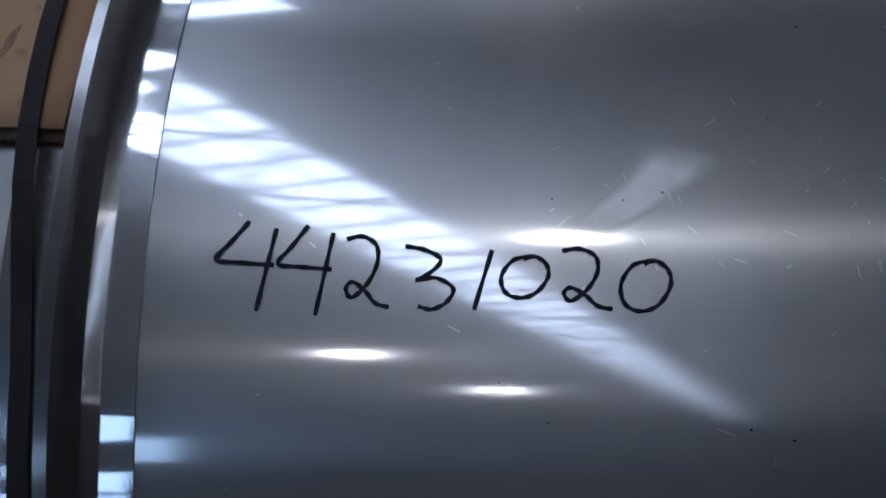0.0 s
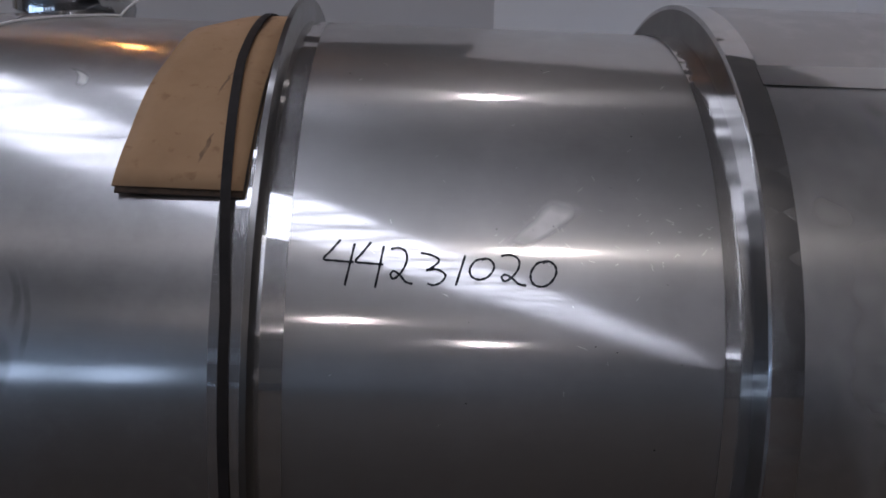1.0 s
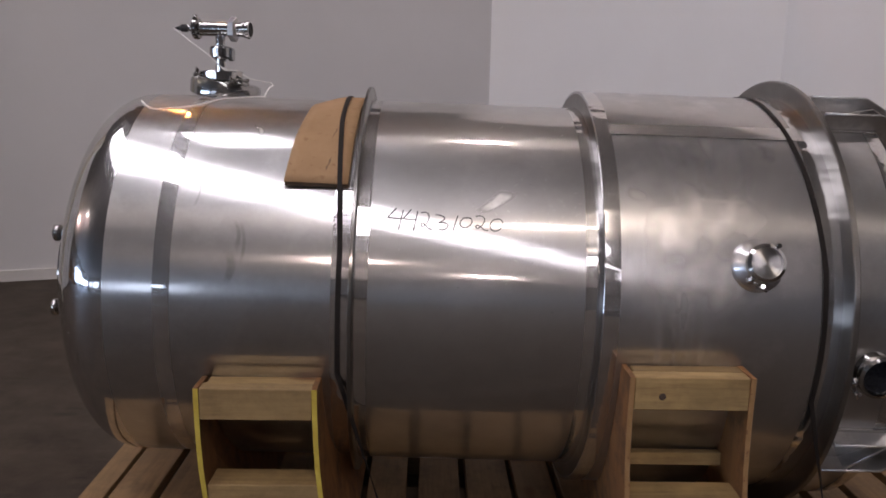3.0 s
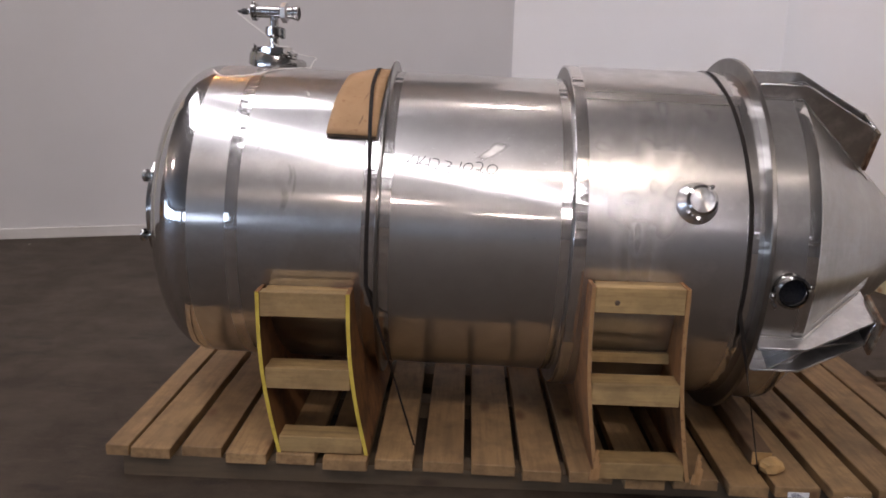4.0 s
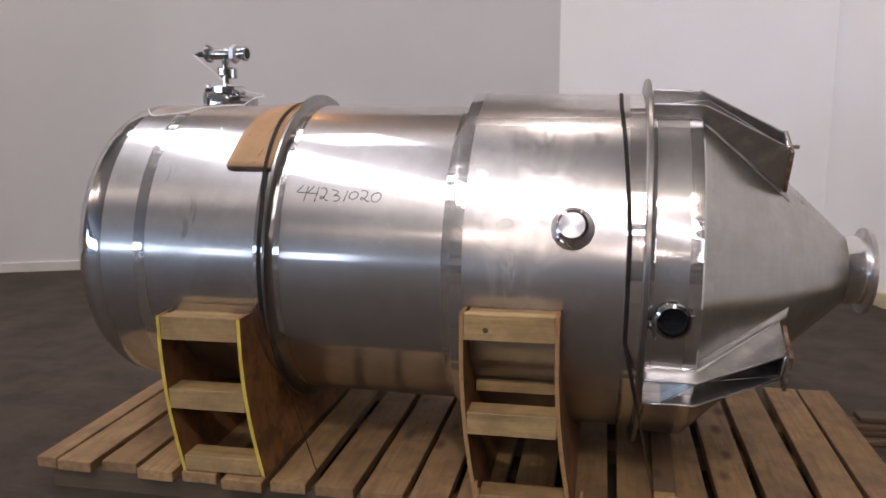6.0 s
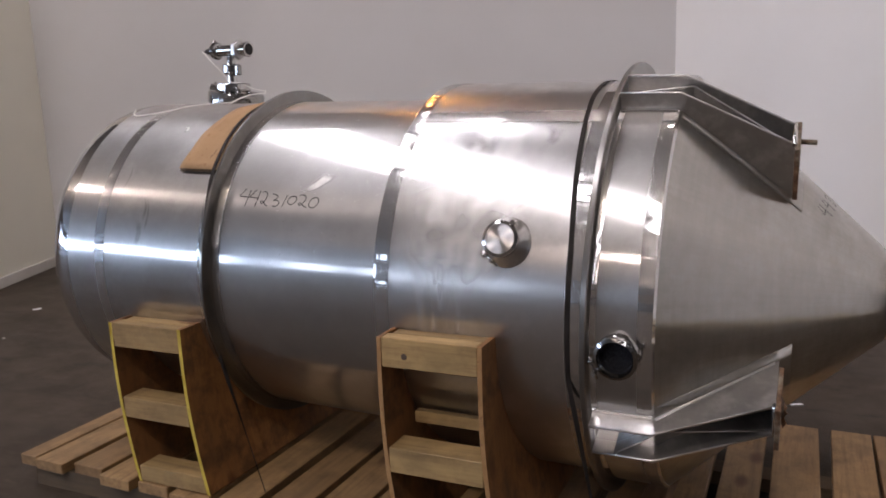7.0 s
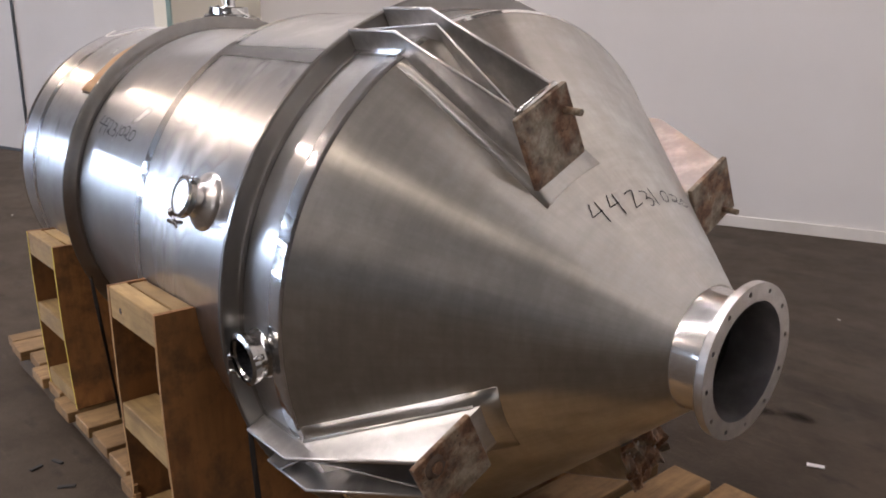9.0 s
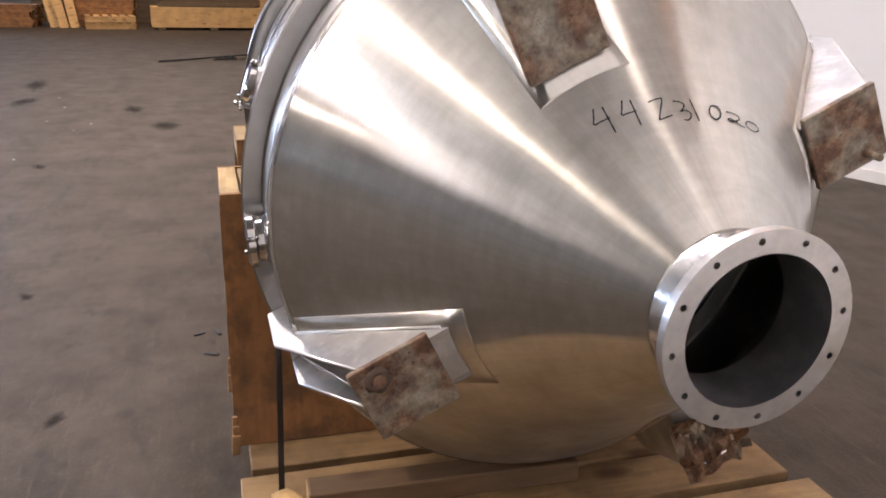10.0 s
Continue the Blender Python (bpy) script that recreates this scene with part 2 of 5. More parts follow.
M = {
    "mill": steel("mill_finish_steel", 0.08, 0.31, 0.37, stain=0.08, stain_scale=3.0, grain=(3, 40, 40), bump=0.004, aniso=0.92, soft=0.27, stain_rough=0.40, drawn=0.7),
    "brushed": steel("brushed_steel", 0.11, 0.33, 0.38, stain=0.12, stain_scale=5.0, grain=(2, 70, 70), bump=0.02, aniso=0.9, blotch=0.6, wavy=0.03, soft=0.22, stain_rough=0.38, drawn=0.6),
    "smeared": steel("smeared_steel", 0.16, 0.34, 0.45, stain=0.25, stain_scale=5.5, grain=(2, 50, 50), dark=0.75, aniso=0.9, blotch=0.8, wavy=0.05, soft=0.46, stain_rough=0.31),
    "cone": steel("ground_cone_steel", 0.15, 0.31, 0.44, stain=0.06, stain_scale=9.0, grain=(5, 26, 26), dark=0.86, tint=(0.555, 0.535, 0.500), aniso=0.95, soft=0.14, wavy=0.11, stain_rough=0.46, blotch=0.14, strokes=0.40, drawn=0.88),
    "polished": steel("polished_weld_steel", 0.07, 0.24, 0.32, stain=0.0, tint=(0.72, 0.71, 0.70), grain=(20, 20, 20), aniso=0.8, soft=0.22, stain_rough=0.38),
    "rippled": steel("rippled_weld_steel", 0.035, 0.16, 0.14, stain=0.0, tint=(0.68, 0.67, 0.66), grain=(20, 20, 20), ripple=0.12, soft=0.12, stain_rough=0.30),
    "ground": steel("ground_weld_steel", 0.05, 0.20, 0.22, stain=0.0, tint=(0.72, 0.71, 0.70), grain=(20, 20, 20), ripple=0.5, soft=0.17, stain_rough=0.36),
    # ring faces' shade and dark reflections are put into these two dark tints
    "ringdark": steel("shaded_ring_steel", 0.13, 0.32, 0.48, stain=0.12, tint=(0.29, 0.28, 0.265), grain=(14, 14, 14)),
    "ring": steel("ring_steel", 0.16, 0.38, 0.55, stain=0.15, tint=(0.31, 0.30, 0.285), grain=(14, 14, 14)),
    "leg": steel("leg_plate_steel", 0.12, 0.32, 0.40, stain=0.25, stain_scale=14.0, tint=(0.72, 0.71, 0.70), grain=(10, 10, 10), soft=0.24, stain_rough=0.42),
    "fitting": steel("fitting_steel", 0.06, 0.2, 0.3, tint=(0.66, 0.65, 0.63), grain=(20, 20, 20)),
    "flangeface": steel("flange_face_steel", 0.22, 0.42, 0.7, stain=0.3, stain_scale=14.0, tint=(0.62, 0.61, 0.60), grain=(12, 12, 12)),
    # dark reflections on port and clamps are put into this lower tint
    "port": steel("port_steel", 0.07, 0.24, 0.30, tint=(0.40, 0.395, 0.385), grain=(20, 20, 20)),
    "borelining": steel("bore_steel", 0.16, 0.36, 0.45, stain=0.3, stain_scale=14.0, tint=(0.60, 0.59, 0.60), grain=(12, 12, 12), soft=0.30, stain_rough=0.5),
    "smear": steel("dull_smear", 0.34, 0.5, 0.7, stain=0.6, stain_scale=12.0, tint=(0.70, 0.69, 0.67)),
    "ink": ink_mat(),
    "strap": paint("steel_banding", (0.010, 0.008, 0.007), (0.020, 0.016, 0.014), 20.0, 0.62, 0.05, gloss=0.2),
    "card": paint("cardboard", (0.34, 0.20, 0.10), (0.42, 0.255, 0.135), 9.0, 0.85, 0.15, 0.001, (0.30, 0.17, 0.085), 55.0),
    "cardmark": paint("cardboard_grime", (0.17, 0.105, 0.06), (0.30, 0.18, 0.095), 70.0, 0.9, 0.1),
    "cardedge": paint("cardboard_edge", (0.05, 0.035, 0.025), (0.14, 0.085, 0.05), 60.0, 0.9, 0.4, 0.002),
    "deck": wood("deck_pine", (0.44, 0.275, 0.125), (0.19, 0.103, 0.043), 0.72, "y", 0.3),
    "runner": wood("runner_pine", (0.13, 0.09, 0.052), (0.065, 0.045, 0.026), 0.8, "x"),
    "spacer": wood("spacer_pine", (0.47, 0.315, 0.135), (0.25, 0.145, 0.057), 0.7, "x", 0.28),
    "ply": wood("plywood", (0.40, 0.178, 0.055), (0.21, 0.086, 0.028), 0.75, "z", 0.6),
    "yellow": paint("yellow_edge_paint", (0.46, 0.33, 0.045), (0.60, 0.46, 0.075), 18.0, 0.7, 0.3, 0.002, (0.30, 0.19, 0.07), 85.0),
    "plyedge": paint("plywood_edge", (0.27, 0.145, 0.058), (0.36, 0.205, 0.09), 45.0, 0.85, 0.5, 0.002, (0.16, 0.07, 0.03), 90.0),
    "offcut": wood("offcut_pine", (0.17, 0.10, 0.05), (0.09, 0.05, 0.024), 0.78, "y"),
    "crate": wood("crate_pine", (0.68, 0.43, 0.18), (0.48, 0.27, 0.10), 0.75, "y"),
    "wall": paint("wall_paint", (0.55, 0.54, 0.535), (0.59, 0.58, 0.575), 0.8, 0.75, 0.06, 0.002, None, 35.0),
    "wallpale": paint("pale_wall_paint", (0.74, 0.715, 0.69), (0.79, 0.765, 0.74), 0.8, 0.7, 0.06, 0.002, None, 35.0),
    "wallbeige": paint("beige_wall", (0.72, 0.70, 0.61), (0.77, 0.745, 0.65), 0.8, 0.75, 0.06, 0.002, None, 35.0),
    "teal": paint("teal_edge_paint", (0.16, 0.27, 0.26), (0.22, 0.34, 0.33), 6.0, 0.5, 0.1),
    "base": paint("base_board_paint", (0.55, 0.53, 0.50), (0.62, 0.60, 0.57), 5.0, 0.7, 0.1),
    "sill": wood("sill_pine", (0.62, 0.53, 0.36), (0.50, 0.40, 0.24), 0.75, "x"),
    "roof": paint("roof_deck", (0.13, 0.13, 0.14), (0.17, 0.17, 0.18), 1.0, 0.8, 0.1),
    "shed": paint("shed_wall", (0.15, 0.145, 0.14), (0.20, 0.19, 0.19), 0.6, 0.8, 0.1),
    "truss": paint("truss_paint", (0.06, 0.06, 0.065), (0.09, 0.09, 0.095), 3.0, 0.6, 0.05),
    "floor": floor_mat(),
    "rust": rust_mat(),
    "rustpale": rust_mat("pale_rust_flake", 1.7),
    "scar": paint("weld_scar_scale", (0.045, 0.026, 0.017), (0.09, 0.06, 0.042), 90.0, 0.7, 0.6, 0.002),
    "black": paint("dark_rubber", (0.012, 0.012, 0.013), (0.02, 0.02, 0.022), 8.0, 0.6, 0.1),
    "twine": paint("white_twine", (0.72, 0.71, 0.68), (0.82, 0.81, 0.78), 80.0, 0.9, 0.3),
    "sticker": paint("white_sticker", (0.72, 0.73, 0.74), (0.80, 0.81, 0.82), 20.0, 0.5, 0.02),
    "print": paint("sticker_print", (0.05, 0.06, 0.12), (0.10, 0.10, 0.16), 20.0, 0.6, 0.0),
    "debris": paint("pale_debris", (0.22, 0.20, 0.18), (0.4, 0.38, 0.35), 20.0, 0.8, 0.2),
    "skylight": glow("skylight_panel", (0.86, 0.93, 1.0), SKYLIGHT),
    # weaker door glow, so the back shell mirrors it less
    "daylight_dim": glow("daylight_weak", (0.60, 0.80, 1.0), 12.0),
    "daylight": glow("daylight_outside", (0.50, 0.73, 1.0), DOORLIGHT),
    "lens": glow("lamp_lens", (1.0, 0.93, 0.82), 6.0),
}

# ---- building helpers ----


def empty(name, m, label, category, group="", kind=""):
    ob = new(name)
    ob.empty_display_size = 0.1
    ob.matrix_world = m
    return tagged(ob, label, category, group, kind)


def mesh_of(name, bm, material, smooth=False):
    me = bpy.data.meshes.new(name)
    if smooth:
        for f in bm.faces:
            f.smooth = True
    bm.normal_update()
    bm.to_mesh(me)
    bm.free()
    for one in material if isinstance(material, (list, tuple)) else (material,):
        me.materials.append(one)
    return me


def part(name, bm, material, parent=None, label="", m=None, smooth=False):
    ob = new(name, mesh_of(name, bm, material, smooth))
    if parent is not None:
        ob.parent = parent
    if m is not None:
        ob.matrix_basis = m
    if label:
        ob["label"] = label
    return ob


def thing(name, bm, material, label, category, group="", kind="", m=None, smooth=False):
    ob = part(name, bm, material, None, "", m, smooth)
    return tagged(ob, label, category, group, kind)


def box(x0, y0, z0, x1, y1, z1, bevel=0.0, bm=None):
    own = bmesh.new()
    vs = [own.verts.new((x, y, z)) for x in (x0, x1) for y in (y0, y1) for z in (z0, z1)]
    for a, b, c, d in ((0, 1, 3, 2), (4, 6, 7, 5), (0, 4, 5, 1), (2, 3, 7, 6), (0, 2, 6, 4), (1, 5, 7, 3)):
        own.faces.new((vs[a], vs[b], vs[c], vs[d]))
    if bevel:
        bmesh.ops.bevel(own, geom=list(own.edges), offset=bevel, segments=1, affect="EDGES", profile=0.5)
    if bm is None:
        return own
    join(bm, own)
    return bm


def join(bm, other, m=None):
    """Adds the geometry of another bmesh, and frees it."""
    if m is not None:
        other.transform(m)
    tmp = bpy.data.meshes.new("tmp")
    other.to_mesh(tmp)
    other.free()
    bm.from_mesh(tmp)
    bpy.data.meshes.remove(tmp)


def lathe(profile, segs=96, closed=False, sharp=28.0, arc=None):
    """Turns (s, r) pairs round the x axis. Corners sharper than the angle stay crisp."""
    bm = bmesh.new()
    full = arc is None
    a0, a1 = (0.0, 2 * math.pi) if full else (radians(arc[0]), radians(arc[1]))
    n = segs if full else segs + 1
    rings = []
    for s, r in profile:
        rings.append([bm.verts.new((s, -r * math.sin(a0 + (a1 - a0) * i / segs), r * math.cos(a0 + (a1 - a0) * i / segs))) for i in range(n)])
    pairs = list(zip(rings, rings[1:])) + ([(rings[-1], rings[0])] if closed else [])
    for p, q in pairs:
        for i in range(segs):
            j = (i + 1) % n
            f = bm.faces.new((p[i], p[j], q[j], q[i]))
            f.smooth = True
    k = len(profile)
    for idx in range(k):
        if not closed and idx in (0, k - 1):
            continue
        (ax, ay), (bx, by), (cx, cy) = profile[idx - 1], profile[idx], profile[(idx + 1) % k]
        d = abs(math.degrees(math.atan2(by - ay, bx - ax) - math.atan2(cy - by, cx - bx))) % 360
        if min(d, 360 - d) > sharp:
            for i in range(segs):
                e = bm.edges.get((rings[idx][i], rings[idx][(i + 1) % n]))
                if e:
                    e.smooth = False
    bmesh.ops.recalc_face_normals(bm, faces=bm.faces)
    return bm


def tube(points, radius, segs=8, caps=True):
    bm = bmesh.new()
    rings = []
    pts = [Vector(p) for p in points]
    up = Vector((0, 0, 1))
    for i, p in enumerate(pts):
        d = (pts[min(i + 1, len(pts) - 1)] - pts[max(i - 1, 0)]).normalized()
        u = d.cross(up)
        u = u.normalized() if u.length > 1e-4 else Vector((1, 0, 0))
        v = d.cross(u).normalized()
        rings.append([bm.verts.new(p + radius * (math.cos(a) * u + math.sin(a) * v)) for a in (2 * math.pi * k / segs for k in range(segs))])
    for p, q in zip(rings, rings[1:]):
        for i in range(segs):
            f = bm.faces.new((p[i], p[(i + 1) % segs], q[(i + 1) % segs], q[i]))
            f.smooth = True
    if caps:
        bm.faces.new(rings[0])
        bm.faces.new(list(reversed(rings[-1])))
    bmesh.ops.recalc_face_normals(bm, faces=bm.faces)
    return bm


def prism(outline, x0, x1, shift=None, thick=None):
    """A plate with a (y, z) outline, from x0 to x1. shift(z) racks it sideways."""
    bm = bmesh.new()
    a = [bm.verts.new((x0, y, z)) for y, z in outline]
    b = [bm.verts.new((x1, y, z)) for y, z in outline]
    caps = [bm.faces.new(a), bm.faces.new(list(reversed(b)))]
    n = len(outline)
    for i in range(n):
        bm.faces.new((a[i], b[i], b[(i + 1) % n], a[(i + 1) % n]))
    bmesh.ops.triangulate(bm, faces=caps)
    if shift:
        top = max(z for _, z in outline)
        for k in range(1, 8):
            bmesh.ops.bisect_plane(bm, geom=list(bm.verts) + list(bm.edges) + list(bm.faces), plane_co=(0, 0, top * k / 8), plane_no=(0, 0, 1))
        for v in bm.verts:
            v.co.x += shift(v.co.z)
    bmesh.ops.recalc_face_normals(bm, faces=bm.faces)
    return bm


def slab(a, b, height, thick, z0=0.0, side=1):
    """A wall with its room side from a to b in plan; thickness to its left hand (side 1)."""
    a, b = Vector((*a, 0)), Vector((*b, 0))
    d = (b - a).normalized()
    n = Vector((-d.y, d.x, 0)) * thick * side
    bm = bmesh.new()
    lo = [bm.verts.new((p.x, p.y, z0)) for p in (a, b, b + n, a + n)]
    hi = [bm.verts.new((v.co.x, v.co.y, z0 + height)) for v in lo]
    bm.faces.new(lo)
    bm.faces.new(hi)
    for i in range(4):
        j = (i + 1) % 4
        bm.faces.new((lo[i], lo[j], hi[j], hi[i]))
    bmesh.ops.recalc_face_normals(bm, faces=bm.faces)
    return bm


# ---- the hall ----
floor_bm = bmesh.new()
fv = [floor_bm.verts.new(p) for p in ((-32, -42, 0), (22, -42, 0), (22, 16, 0), (-32, 16, 0))]
floor_bm.faces.new(fv)
thing("floor", floor_bm, M["floor"], "dark worn concrete floor with stains and tyre marks", "floor", kind="structure")

WALL_H, TALL_H = 4.2, 5.8
C0, C1, C2, C3 = (-4.40, 2.41), (0.419, 4.102), (2.338, 3.20), (3.98, -1.5)
S1, E0, E1 = (-3.96, 1.37), (-9.94, 0.27), (-4.75, 1.72)
thing("wall_north", slab(C0, C1, WALL_H, 0.14), M["wall"], "light grey painted partition wall", "wall", kind="structure")
thing("wall_north_east", slab(C1, C2, TALL_H, 0.14), M["wallpale"], "off-white painted partition wall", "wall", kind="structure")
thing("wall_east", slab(C2, C3, TALL_H, 0.14), M["wallpale"], "off-white painted partition wall with a timber sill", "wall", kind="structure")
thing("wall_west", slab(S1, C0, WALL_H, 0.14), M["wallbeige"], "short beige return wall, yellower than the grey partition", "wall", kind="structure")
thing("wall_far_west", slab(E0, E1, WALL_H, 0.16), M["wall"], "pale grey partition wall beyond the return wall", "wall", kind="structure")


def skirting(name, a, b, material, label, h=0.075, t=0.02):
    thing(name, slab(a, b, h, t, 0.0, -1), material, label, "baseboard", kind="structure")


def toward(a, b, k):
    return (a[0] + (b[0] - a[0]) * k, a[1] + (b[1] - a[1]) * k)


skirting("baseboard", C0, C1, M["base"], "grey painted base board")
skirting("baseboard", toward(C1, C2, 0.012), C2, M["base"], "off-white painted base board")
skirting("trim", toward(C2, C3, 0.006), C3, M["sill"], "bare pine sill plate at the wall foot", 0.085, 0.04)
skirting("baseboard", S1, toward(S1, C0, 0.97), M["base"], "grey painted base board")
skirting("baseboard", E0, E1, M["black"], "dark gap strip at the wall foot", 0.03, 0.01)

thing("trim", slab((S1[0] + 0.012, S1[1] - 0.012), (S1[0] - 0.012, S1[1] + 0.012), WALL_H, 0.03, 0.0, -1), M["teal"], "thin blue-green edge strip of the return wall", "trim", kind="structure")
thing("trim", slab((-7.126, 1.048), (-7.094, 1.057), WALL_H, 0.012, 0.0, -1), M["black"], "dark joint strip on the grey partition", "trim", kind="structure")

# hall shell, behind and above
thing("wall_hall_south", slab((-32, -42), (22, -42), 7.6, 0.3, 0.0, -1), M["shed"], "grey sheet wall of the hall", "wall", kind="structure")
thing("wall_hall_north", slab((-32, 16), (22, 16), 7.6, 0.3), M["shed"], "grey sheet wall of the hall", "wall", kind="structure")
thing("wall_hall_west", slab((-32, -42), (-32, 16), 7.6, 0.3), M["shed"], "grey sheet wall of the hall", "wall", kind="structure")
thing("wall_hall_east", slab((22, -42), (22, 16), 7.6, 0.3, 0.0, -1), M["shed"], "grey sheet wall of the hall", "wall", kind="structure")
thing("ceiling", box(-32.3, -42.3, 7.6, 22.3, 16.3, 7.8), M["roof"], "dark hall roof deck", "ceiling", kind="structure")

# rooflight strip under the roof, with its bars and the lattice girder that hangs below it
SK_A, SK_B = Vector((-4.6, 2.2, 7.5)), Vector((15.5, -40.0, 7.5))
sk_d = (SK_B - SK_A).normalized()
sk_n = Vector((-sk_d.y, sk_d.x, 0))
rooflight = empty("skylight", Matrix.Identity(4), "long translucent roof light strip with dark bars", "skylight", kind="structure")


def strip(a, b, n, w, z):
    bm = bmesh.new()
    bm.faces.new([bm.verts.new((p.x, p.y, z)) for p in (a - n * w, b - n * w, b + n * w, a + n * w)])
    return bm


part("panel", strip(SK_A, SK_B, sk_n, 0.68, 7.55), M["skylight"], rooflight)
# short extra panel, added for broad white reflections in the back shell
extra_run = SK_A + sk_n * 1.98 + sk_d * 1.4
part("panel", strip(extra_run, extra_run + sk_d * 1.4, sk_n, 0.52, 7.55), M["skylight"], rooflight)
for i in range(2):
    c = extra_run + sk_d * (i * 0.6 + 0.3)
    part("bar", tube([c - sk_n * 0.62, c + sk_n * 0.62], 0.08, 6), M["truss"], rooflight)
length = (SK_B - SK_A).length
for i in range(int(length / 0.8)):
    c = SK_A + sk_d * (i * 0.8 + 0.4)
    part("bar", tube([c - sk_n * 0.95, c + sk_n * 0.95], 0.06, 6), M["truss"], rooflight)
for side in (-0.35, 0.3):
    part("rail", tube([SK_A + sk_n * side, SK_B + sk_n * side], 0.035, 6), M["truss"], rooflight)
for i in range(int(length / 2.4)):
    c = SK_A + sk_d * (i * 2.4 + 0.4)
    part("brace", tube([c - sk_n * 0.8, c + sk_d * 1.2 + sk_n * 0.8], 0.05, 5), M["truss"], rooflight)
    part("brace", tube([c + sk_d * 1.2 + sk_n * 0.8, c + sk_d * 2.4 - sk_n * 0.8], 0.05, 5), M["truss"], rooflight)

# dock doors out of view, glowing as daylight; last two added for floor glare
for i, (x, y, turn) in enumerate(((-15.0, -41.8, 0), (-21.0, -41.8, 0), (-27.0, -41.8, 0), (-31.8, -37.0, -90), (-31.8, -31.0, -90), (-31.8, -25.0, -90), (-31.8, -19.0, -90), (-31.8, -13.0, -90))):
    door = empty(f"door_{i + 1}", pose(x, y, 0, 0, 0, turn), "dock door opening out of view, its panel glowing as daylight", "door", kind="structure")
    part("opening", box(-1.9, 0.0, 1.0, 1.9, 0.03, 4.4), M["daylight_dim" if turn == 0 else "daylight"], door)
    for a, b, c, d in ((-2.05, 0.0, -1.92, 4.5), (1.92, 0.0, 2.05, 4.5), (-1.92, 4.42, 1.92, 4.55)):
        part("door_frame", box(a, 0.0, b, c, 0.12, d), M["truss"], door)


def high_bay(x, y, z, watts, colour, lens):
    lamp = empty("high_bay_lamp", pose(x, y, z), "round hanging high-bay lamp, lit", "lamp", "hall lamps")
    part("housing", lathe([(0.0, 0.20), (0.12, 0.17), (0.30, 0.09), (0.36, 0.09), (0.36, 0.0)], 24), M["truss"], lamp, m=pose(0, 0, 0, 0, -90, 0))
    part("cable", tube([(0, 0, 0.36), (0, 0, 1.18)], 0.012, 6), M["black"], lamp)
    data = bpy.data.lights.new("high_bay_light", "POINT")
    data.shadow_soft_size, data.energy, data.color = 0.065, watts * UPLIGHT, colour
    light = new("lens", data)
    light.parent = lamp
    light.matrix_basis = pose(0, 0, -0.14)


for row in LAMPS:
    high_bay(*row, None)
high_bay(*SODIUM, None)

# ---- the tank ----
AXIS_Z, AXIS_DROP = 0.7591, 1.07
RA, RB, RC, RD = 0.518, 0.5225, 0.571, 0.583
tank = empty("process_tank", pose(0, 0, AXIS_Z, 0, AXIS_DROP, 0), "large stainless steel tank with a cone end, lying on wooden cradles", "tank")


def dome_s(r):
    return -0.815 - 0.20 * max(0.0, 1 - (r / RA) ** 2.5) ** 0.4


dome = [(dome_s(RA * math.sin(a)), RA * math.sin(a)) for a in (radians(d) for d in [*range(0, 60, 6), *range(60, 91, 2)])]
part("back_head", lathe(dome + [(-0.81, RA)], 128), M["rippled"], tank, "polished dished back head")
part("back_shell", lathe([(-0.811, RA), (-0.50, RA + 0.0008), (-0.226, RA)], 128), M["brushed"], tank)
part("weld_band", lathe([(-0.692, RA + 0.0012), (-0.675, RA + 0.0016), (-0.652, RA + 0.0012)], 128), M["ground"], tank, "polished weld seam")
part("weld_band", lathe([(-0.272, RA + 0.0012), (-0.246, RA + 0.0016), (-0.2263, RA + 0.0020)], 128), M["ground"], tank, "polished weld seam")
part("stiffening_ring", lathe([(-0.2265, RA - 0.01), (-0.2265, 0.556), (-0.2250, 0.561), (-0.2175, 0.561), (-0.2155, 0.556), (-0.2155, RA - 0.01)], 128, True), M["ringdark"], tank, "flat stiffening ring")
part("weld_band", lathe([(-0.2157, RB + 0.0020), (-0.204, RB + 0.0017), (-0.184, RB + 0.0012)], 128), M["ground"], tank, "polished weld seam")
part("middle_shell", lathe([(-0.2155, RB), (0.05, RB + 0.0006), (0.37, RB)], 128), M["mill"], tank)
part("weld_band", lathe([(0.336, RB + 0.0012), (0.352, RB + 0.0016), (0.3692, RB + 0.0022)], 128), M["ground"], tank, "polished weld seam")
part("jacket_step", lathe([(0.3690, RB + 0.002), (0.3690, RC - 0.006)], 128), M["ringdark"], tank, "dull end face of the jacket, tinted dark for shade")
part("jacket_lip", lathe([(0.3690, RC - 0.0065), (0.3693, RC - 0.0008), (0.3705, RC + 0.0012), (0.390, RC + 0.0018), (0.408, RC + 0.0012)], 128), M["ground"], tank, "ground weld band with a rounded edge")
part("jacket_shell", lathe([(0.378, RC), (0.62, RC + 0.0008), (0.90, RC)], 128), M["smeared"], tank, "smeared jacket sheet")
part("weld_band", lathe([(0.880, RC + 0.0012), (0.905, RC + 0.0018), (0.9302, RC + 0.0020)], 128), M["ground"], tank, "polished weld seam")
part("flange_ring", lathe([(0.930, RC - 0.02), (0.930, 0.6185), (0.932, 0.6225), (0.943, 0.6235), (0.946, 0.620), (0.946, RD - 0.01)], 128, True, 24), M["ring"], tank, "upright flange ring")
part("cone_shell", lathe([(0.944, RD), (1.0, RD + 0.0005), (1.089, RD)], 128), M["brushed"], tank)
